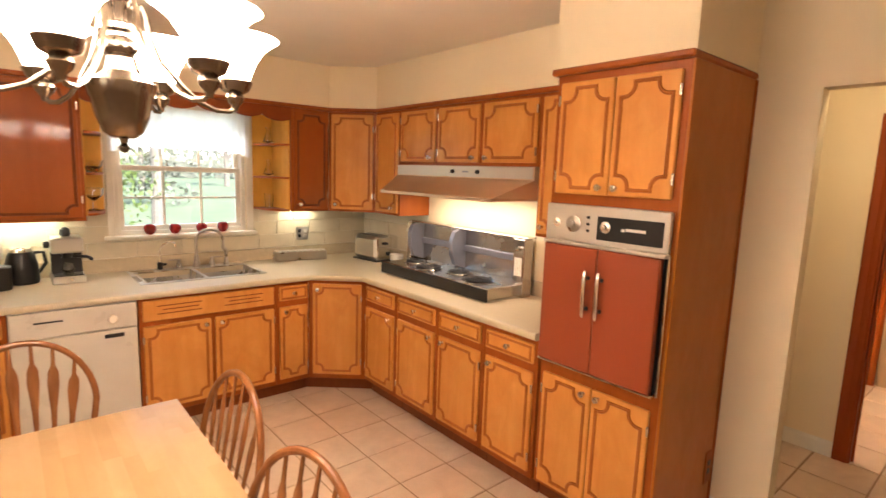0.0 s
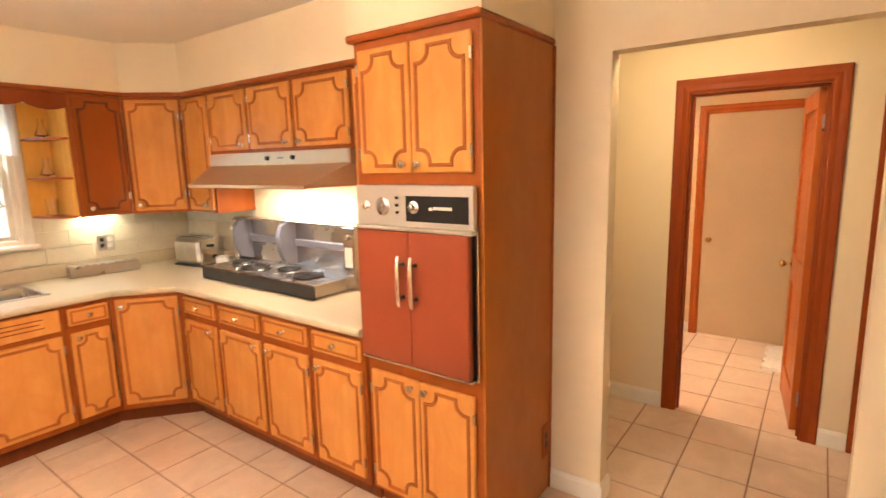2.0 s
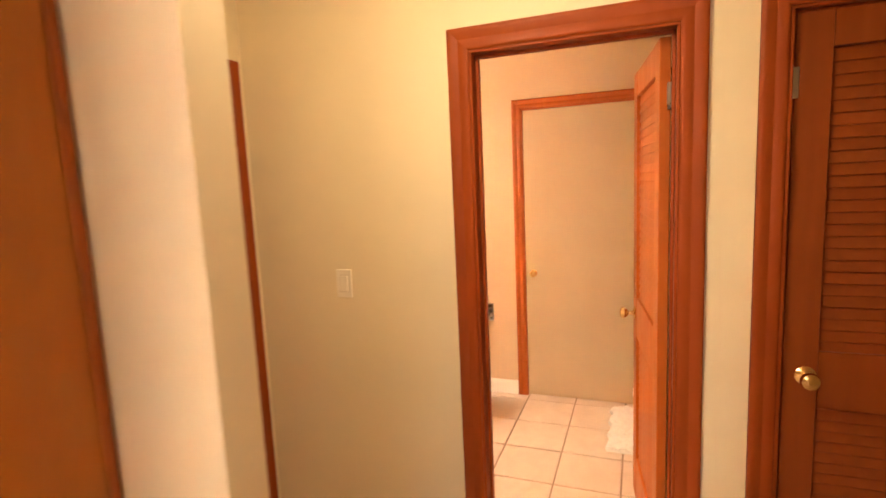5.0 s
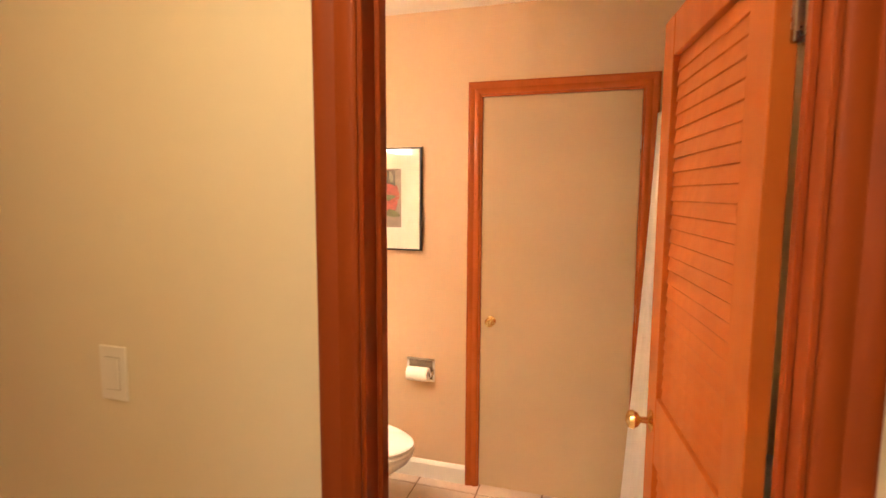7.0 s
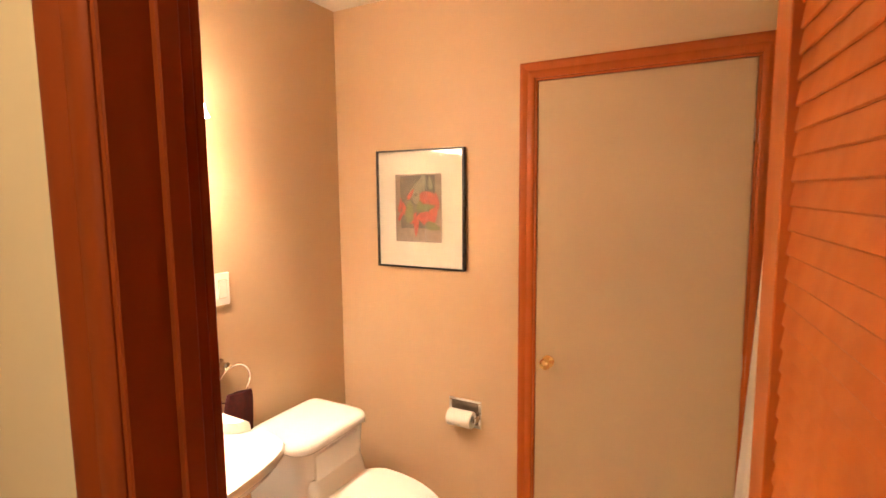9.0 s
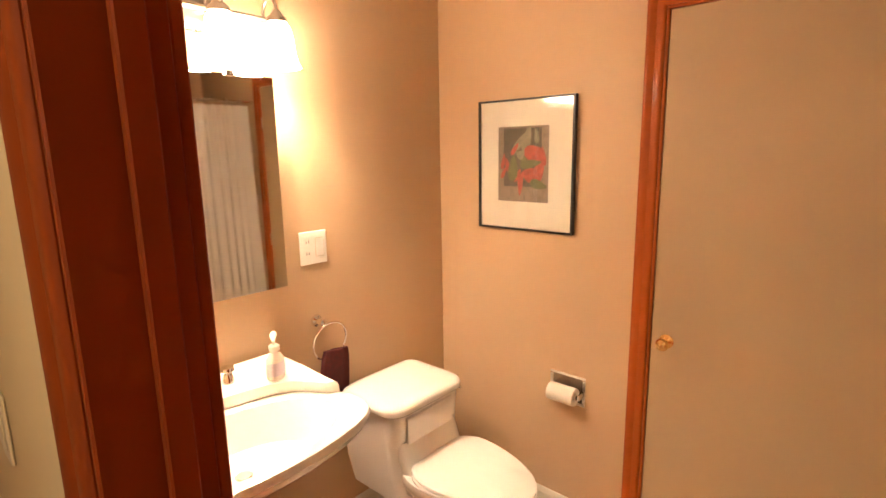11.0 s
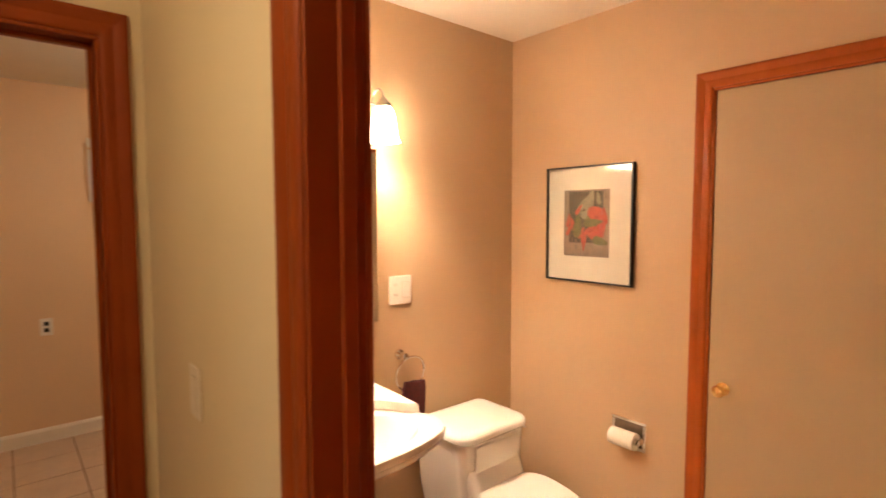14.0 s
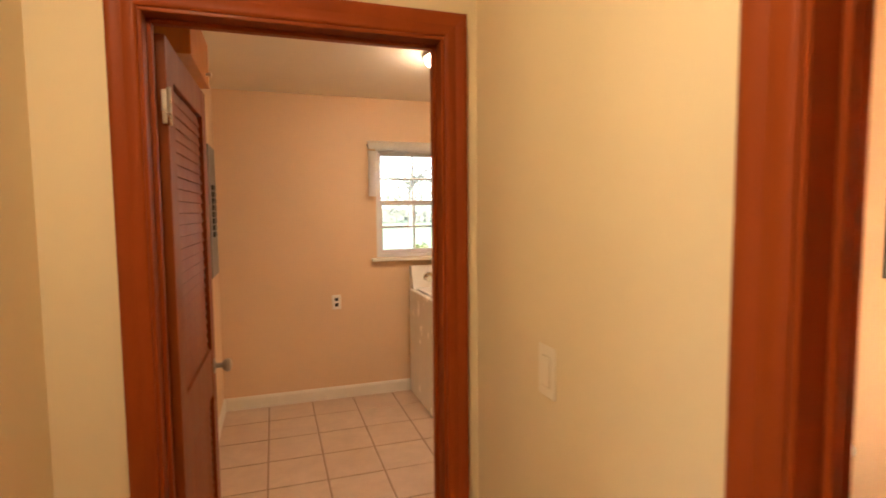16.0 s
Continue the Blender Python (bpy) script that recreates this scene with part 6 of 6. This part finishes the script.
bmesh.ops.solidify(bm, geom=list(bm.faces), thickness=0.0015)
part("cloth", bm, M_CURTAIN, cu)
for k in range(16):
    x = 4.62 + 0.092 * k
    part("ring", tube(bmesh.new(), [(x, 0.0 + 0.017 * math.cos(a), 1.925 + 0.022 * math.sin(a)) for a in [2 * math.pi * i / 12 for i in range(12)]], 0.002, 6, True), M_CHROME, cu)
bm = bmesh.new()
rng = random.Random(11)
nx, ny = 46, 22
top = []
for i in range(nx + 1):
    row = []
    for j in range(ny + 1):
        e = min(i, nx - i, j, ny - j)
        z = (0.002 if e == 0 else 0.016 + 0.012 * noise.noise(Vector((i * 0.35, j * 0.35, 3))) + rng.uniform(0, 0.006) + 0.03 * max(0, noise.noise(Vector((i * 0.09, j * 0.12, 9)))))
        row.append(bm.verts.new((5.42 + 0.60 * i / nx, 0.045 + 0.245 * j / ny + 0.008 * math.sin(i * 0.5), z)))
    top.append(row)
for a, b in zip(top, top[1:]):
    for j in range(ny):
        bm.faces.new((a[j], b[j], b[j + 1], a[j + 1]))
solid("bath_mat", bm, M_MAT, "rumpled white shaggy bath mat on the tile floor", "bath mat")

# ---------------------------------------------------------------- laundry
w2 = window("window_2", pose(4.585, LN, 1.15), 0.68, 0.91, 2, 2, "double-hung laundry window over the washer", 0.14, plain("white_window_paint", (0.74, 0.74, 0.74), 0.45, vary=0.05))
part("window_sill", boxes(((-0.045, -0.05, -0.028), (0.725, 0.02, -0.001)), bevel=0.004), M_TRIMWHITE, w2)
wc = thing("window_curtain", pose(4.515, LN, 0), "short white cloth curtain over the laundry window", "curtain")
for x0, x1, z0, z1 in ((0.0, 0.82, 2.035, 2.10), (0.0, 0.07, 1.655, 2.022), (0.75, 0.82, 1.655, 2.022)):
    part("cloth", boxes(((x0, -0.06, z0), (x1, -0.052, z1)), bevel=0.003), lace_mat, wc)
part("rail", boxes(((0.0, -0.051, 2.06), (0.82, -0.0005, 2.08)), bevel=0.002), M_TRIMWHITE, wc)
wa = thing("washing_machine", pose(4.84, 3.75, 0), "white top-loading washing machine by the window wall", "washing machine")
part("body", boxes(((0, 0, 0.015), (0.68, 0.66, 0.895)), bevel=0.012), M_WHITE, wa)
part("lid", boxes(((0.02, 0.02, 0.896), (0.66, 0.50, 0.918)), bevel=0.008), M_WHITE, wa)
bm = bmesh.new()
loft(bm, [[(x, 0.53, 0.896), (x, 0.655, 0.896), (x, 0.655, 1.08), (x, 0.60, 1.085)] for x in (0.005, 0.675)])
cs = part("console", bm, M_WHITE, wa, "sloping control console", smooth=False)
part("dial", lathe(bmesh.new(), [(0.045, 0), (0.042, 0.012), (0.028, 0.022), (0.024, 0.035), (0, 0.036)], Matrix.Translation((0.14, 0.562, 0.99)) @ Matrix.Rotation(radians(110), 4, "X"), 22), M_CHROME, cs, "round chrome dial")
part("foot", boxes(((0.02, 0.02, 0), (0.07, 0.07, 0.015)), ((0.61, 0.02, 0), (0.66, 0.07, 0.015)), ((0.02, 0.59, 0), (0.07, 0.64, 0.015)), ((0.61, 0.59, 0), (0.66, 0.64, 0.015))), M_BLACK, wa, smooth=False)
bp = thing("breaker_panel", pose(LW, 3.92, 1.10, 0, 0, 90), "grey steel breaker panel on the laundry wall", "electric panel")
M_GREYPAINT = plain("grey_panel_paint", (0.22, 0.20, 0.18), 0.4)
part("cover", boxes(((0, -0.02, 0), (0.37, -0.0005, 0.88)), bevel=0.003), M_GREYPAINT, bp)
for k in range(8):
    for s in (0, 1):
        part("breaker", boxes(((0.10 + 0.09 * s, -0.032, 0.27 + 0.045 * k), (0.18 + 0.09 * s, -0.0205, 0.305 + 0.045 * k)), bevel=0.002), M_BLACK, bp)
wb = thing("wall_box", pose(LW, 2.36, 2.11, 0, 0, 90), "brown wooden box high on the laundry wall", "cabinet")
part("body", boxes(((0, -0.14, 0), (0.57, -0.0005, 0.20)), bevel=0.003), M_PANELWOOD, wb)
part("knob", lathe(bmesh.new(), [(0.008, 0), (0.007, 0.012), (0.013, 0.02), (0, 0.026)], Matrix.Translation((0.46, -0.14, 0.04)) @ Matrix.Rotation(math.pi / 2, 4, "X"), 14), M_PLATEWHITE, wb, "small white knob")
M_LAUNDRYLIGHT = glow("lit_ceiling_glass", (1.0, 0.74, 0.52), 14.5)
M_HALLLIGHT = glow("lit_hall_glass", (1.0, 0.765, 0.475), 10.5)


def ceiling_light(x, y, label, material):
    ob = thing("ceiling_light", pose(x, y, HH), label, "lamp")
    part("base_ring", lathe(bmesh.new(), [(0.165, -0.001), (0.165, -0.018), (0.15, -0.022), (0, -0.022)], n=32), M_PEWTER, ob)
    part("glass_dome", lathe(bmesh.new(), [(0.15, -0.0225), (0.145, -0.045), (0.11, -0.075), (0.06, -0.09), (0, -0.094)], n=32, cap=False), material, ob, "lit glass dome")


ceiling_light(4.80, 3.20, "lit glass dome lamp on the laundry ceiling", M_LAUNDRYLIGHT)
ceiling_light(3.52, 0.60, "lit glass dome lamp on the hall ceiling", M_HALLLIGHT)

window("window_3", pose(-2.5, -1.1, 0.8, 0, 0, 90), 1.6, 1.35, 1, 2, "wide window behind the kitchen table", 0.14, M_TRIMWHITE)

# ---------------------------------------------------------------- garden outside the windows
M_GRASS = plain("lawn_grass", (0.18, 0.23, 0.13), 0.9, vary=0.25, scale=0.8, bump=0.5, fine=30)
M_BARK = plain("grey_bark", (0.22, 0.19, 0.17), 0.9, vary=0.4, scale=12, bump=0.6, fine=40)
M_LEAF = [plain("spring_leaf", c, 0.6, vary=0.4, scale=3) for c in ((0.13, 0.19, 0.05), (0.19, 0.22, 0.08), (0.14, 0.15, 0.12))]
solid("ground", boxes(((-300, LN + 0.2, -0.45), (300, 600, -0.40))), M_GRASS, "green lawn outside the windows", "ground", "structure", smooth=False)


def crown_mesh(seed, rx, rz, count, size):
    r = random.Random(seed)
    verts, faces = [], []
    lobes = [(r.uniform(-0.6, 0.6) * rx, r.uniform(-0.6, 0.6) * rx, r.uniform(-0.5, 0.6) * rz, r.uniform(0.3, 0.55)) for _ in range(9)]
    for _ in range(count):
        lx, ly, lz, k = r.choice(lobes)
        d = Vector((r.gauss(0, 1), r.gauss(0, 1), r.gauss(0, 1))).normalized() * (r.random() ** 0.4)
        c = Vector((lx + d.x * rx * k, ly + d.y * rx * k, lz + d.z * rz * k))
        a = Vector((r.gauss(0, 1), r.gauss(0, 1), r.gauss(0, 1))).normalized() * size * r.uniform(0.6, 1.3)
        b = a.cross(Vector((r.gauss(0, 1), r.gauss(0, 1), r.gauss(0, 1))).normalized()) * 0.6
        i = len(verts)
        verts += [c + a, c + b, c - a, c - b]
        faces.append((i, i + 1, i + 2, i + 3))
    me = bpy.data.meshes.new("mesh")
    me.from_pydata([tuple(v) for v in verts], [], faces)
    return me


def tree(x, y, hgt, rx, seed, leaf, trunk_r=0.16, thin=1.0):
    ob = thing("tree", pose(x, y, -0.4), "leafy garden tree on the lawn", "tree", "garden trees")
    r = random.Random(seed)
    pts = [(0, 0, 0), (0.05, 0, hgt * 0.2), (-0.05, 0.04, hgt * 0.4), (0.03, 0, hgt * 0.7)]
    bm = tube(bmesh.new(), pts, [trunk_r * 1.2, trunk_r, trunk_r * 0.8, trunk_r * 0.35], 10)
    for _ in range(7):
        z = hgt * r.uniform(0.3, 0.6)
        a = r.uniform(0, 6.28)
        l = rx * r.uniform(0.6, 0.95)
        tube(bm, [(0, 0, z), (l * 0.5 * math.cos(a), l * 0.5 * math.sin(a), z + l * 0.35), (l * math.cos(a), l * math.sin(a), z + l * 0.8)], [trunk_r * 0.45, trunk_r * 0.25, 0.02], 6)
    part("trunk", bm, M_BARK, ob)
    cr = new("crown", crown_mesh(seed, rx, hgt * 0.38, int(1800 * thin), 0.13))
    cr.data.materials.append(leaf)
    cr.parent = ob
    cr.location = (0, 0, hgt * 0.68)


tree(4.1, 18.0, 9.0, 2.2, 1, M_LEAF[1], 0.15, 0.08)
tree(-1.0, 46.0, 6.5, 3.4, 2, M_LEAF[1], 0.25)
tree(9.5, 50.0, 7.0, 3.6, 3, M_LEAF[0], 0.25)
tree(18.0, 55.0, 7.5, 3.8, 4, M_LEAF[2], 0.22)
tree(24.0, 48.0, 6.5, 3.2, 5, M_LEAF[1], 0.22)
tree(-12.0, 52.0, 7.0, 3.4, 6, M_LEAF[1], 0.2)
for i, (bx, by, br, bh) in enumerate(((2.6, 14.0, 1.1, 2.6), (0.9, 9.5, 0.8, 2.6), (5.4, 30.0, 2.5, 2.4), (2.0, 32.0, 2.5, 2.6), (7.0, 11.0, 0.9, 1.3))):
    bush = new("bush", crown_mesh(20 + i, br, bh * 0.5, 900, 0.07 if by < 15 else 0.16))
    bush.data.materials.append(M_LEAF[i % 3])
    bush.location = (bx, by, -0.4 + bh * 0.5)
    tagged(bush, "leafy green garden bush on the lawn", "bush", "garden bushes")
woods = new("far_woods", crown_mesh(77, 60, 4, 9000, 0.6))
woods.data.materials.append(M_LEAF[2])
woods.location, woods.scale = (5, 90, 2), (1.2, 0.12, 1.0)
tagged(woods, "distant line of leafy trees", "woods", kind="stuff")

# ---------------------------------------------------------------- floor tiles
PITCH = 0.33
TILE = finish(boxes(((-PITCH / 2 + 0.004, -PITCH / 2 + 0.004, -0.0065), (PITCH / 2 - 0.004, PITCH / 2 - 0.004, 0.0)), bevel=0.003), True)
TILE.materials.append(M_TILE)
X0, Y0 = 2.05, 2.51


def tile_spots(x0, x1, y0, y1):
    for i in range(math.ceil((x0 - X0) / PITCH), math.floor((x1 - X0) / PITCH) + 1):
        for j in range(math.ceil((y0 - Y0) / PITCH), math.floor((y1 - Y0) / PITCH) + 1):
            yield X0 + (i + 0.5) * PITCH, Y0 + (j + 0.5) * PITCH


rng = random.Random(5)
near, far = [], []
for x, y in tile_spots(-2.5 - PITCH, FX, -2.3 - PITCH, LN):
    if x > EX1 + 0.1 and y < -1.0 and x > BX0:
        continue
    seen_kitchen = 0.75 < x < EX1 and -0.35 < y < NF
    seen_hall = x >= EX1 and (y > -0.55) and (y < BY or x < 5.2)
    (near if seen_kitchen or seen_hall else far).append((x, y))
for x, y in near:
    t = new("tile", TILE)
    t.parent = FLOOR
    t.location = (x, y, rng.uniform(-0.0006, 0.0006))
    t.rotation_euler = (0, 0, rng.choice((0, 1, 2, 3)) * math.pi / 2)
rest = bmesh.new()
for x, y in far:
    h = PITCH / 2 - 0.004
    box(rest, (max(x - h, -2.49), max(y - h, -2.29), -0.0065), (x + h, min(y + h, LN), 0.0))
rest_tiles = part("tile_field", rest, M_TILE, FLOOR, smooth=False)
rest_tiles["kind"] = "stuff"
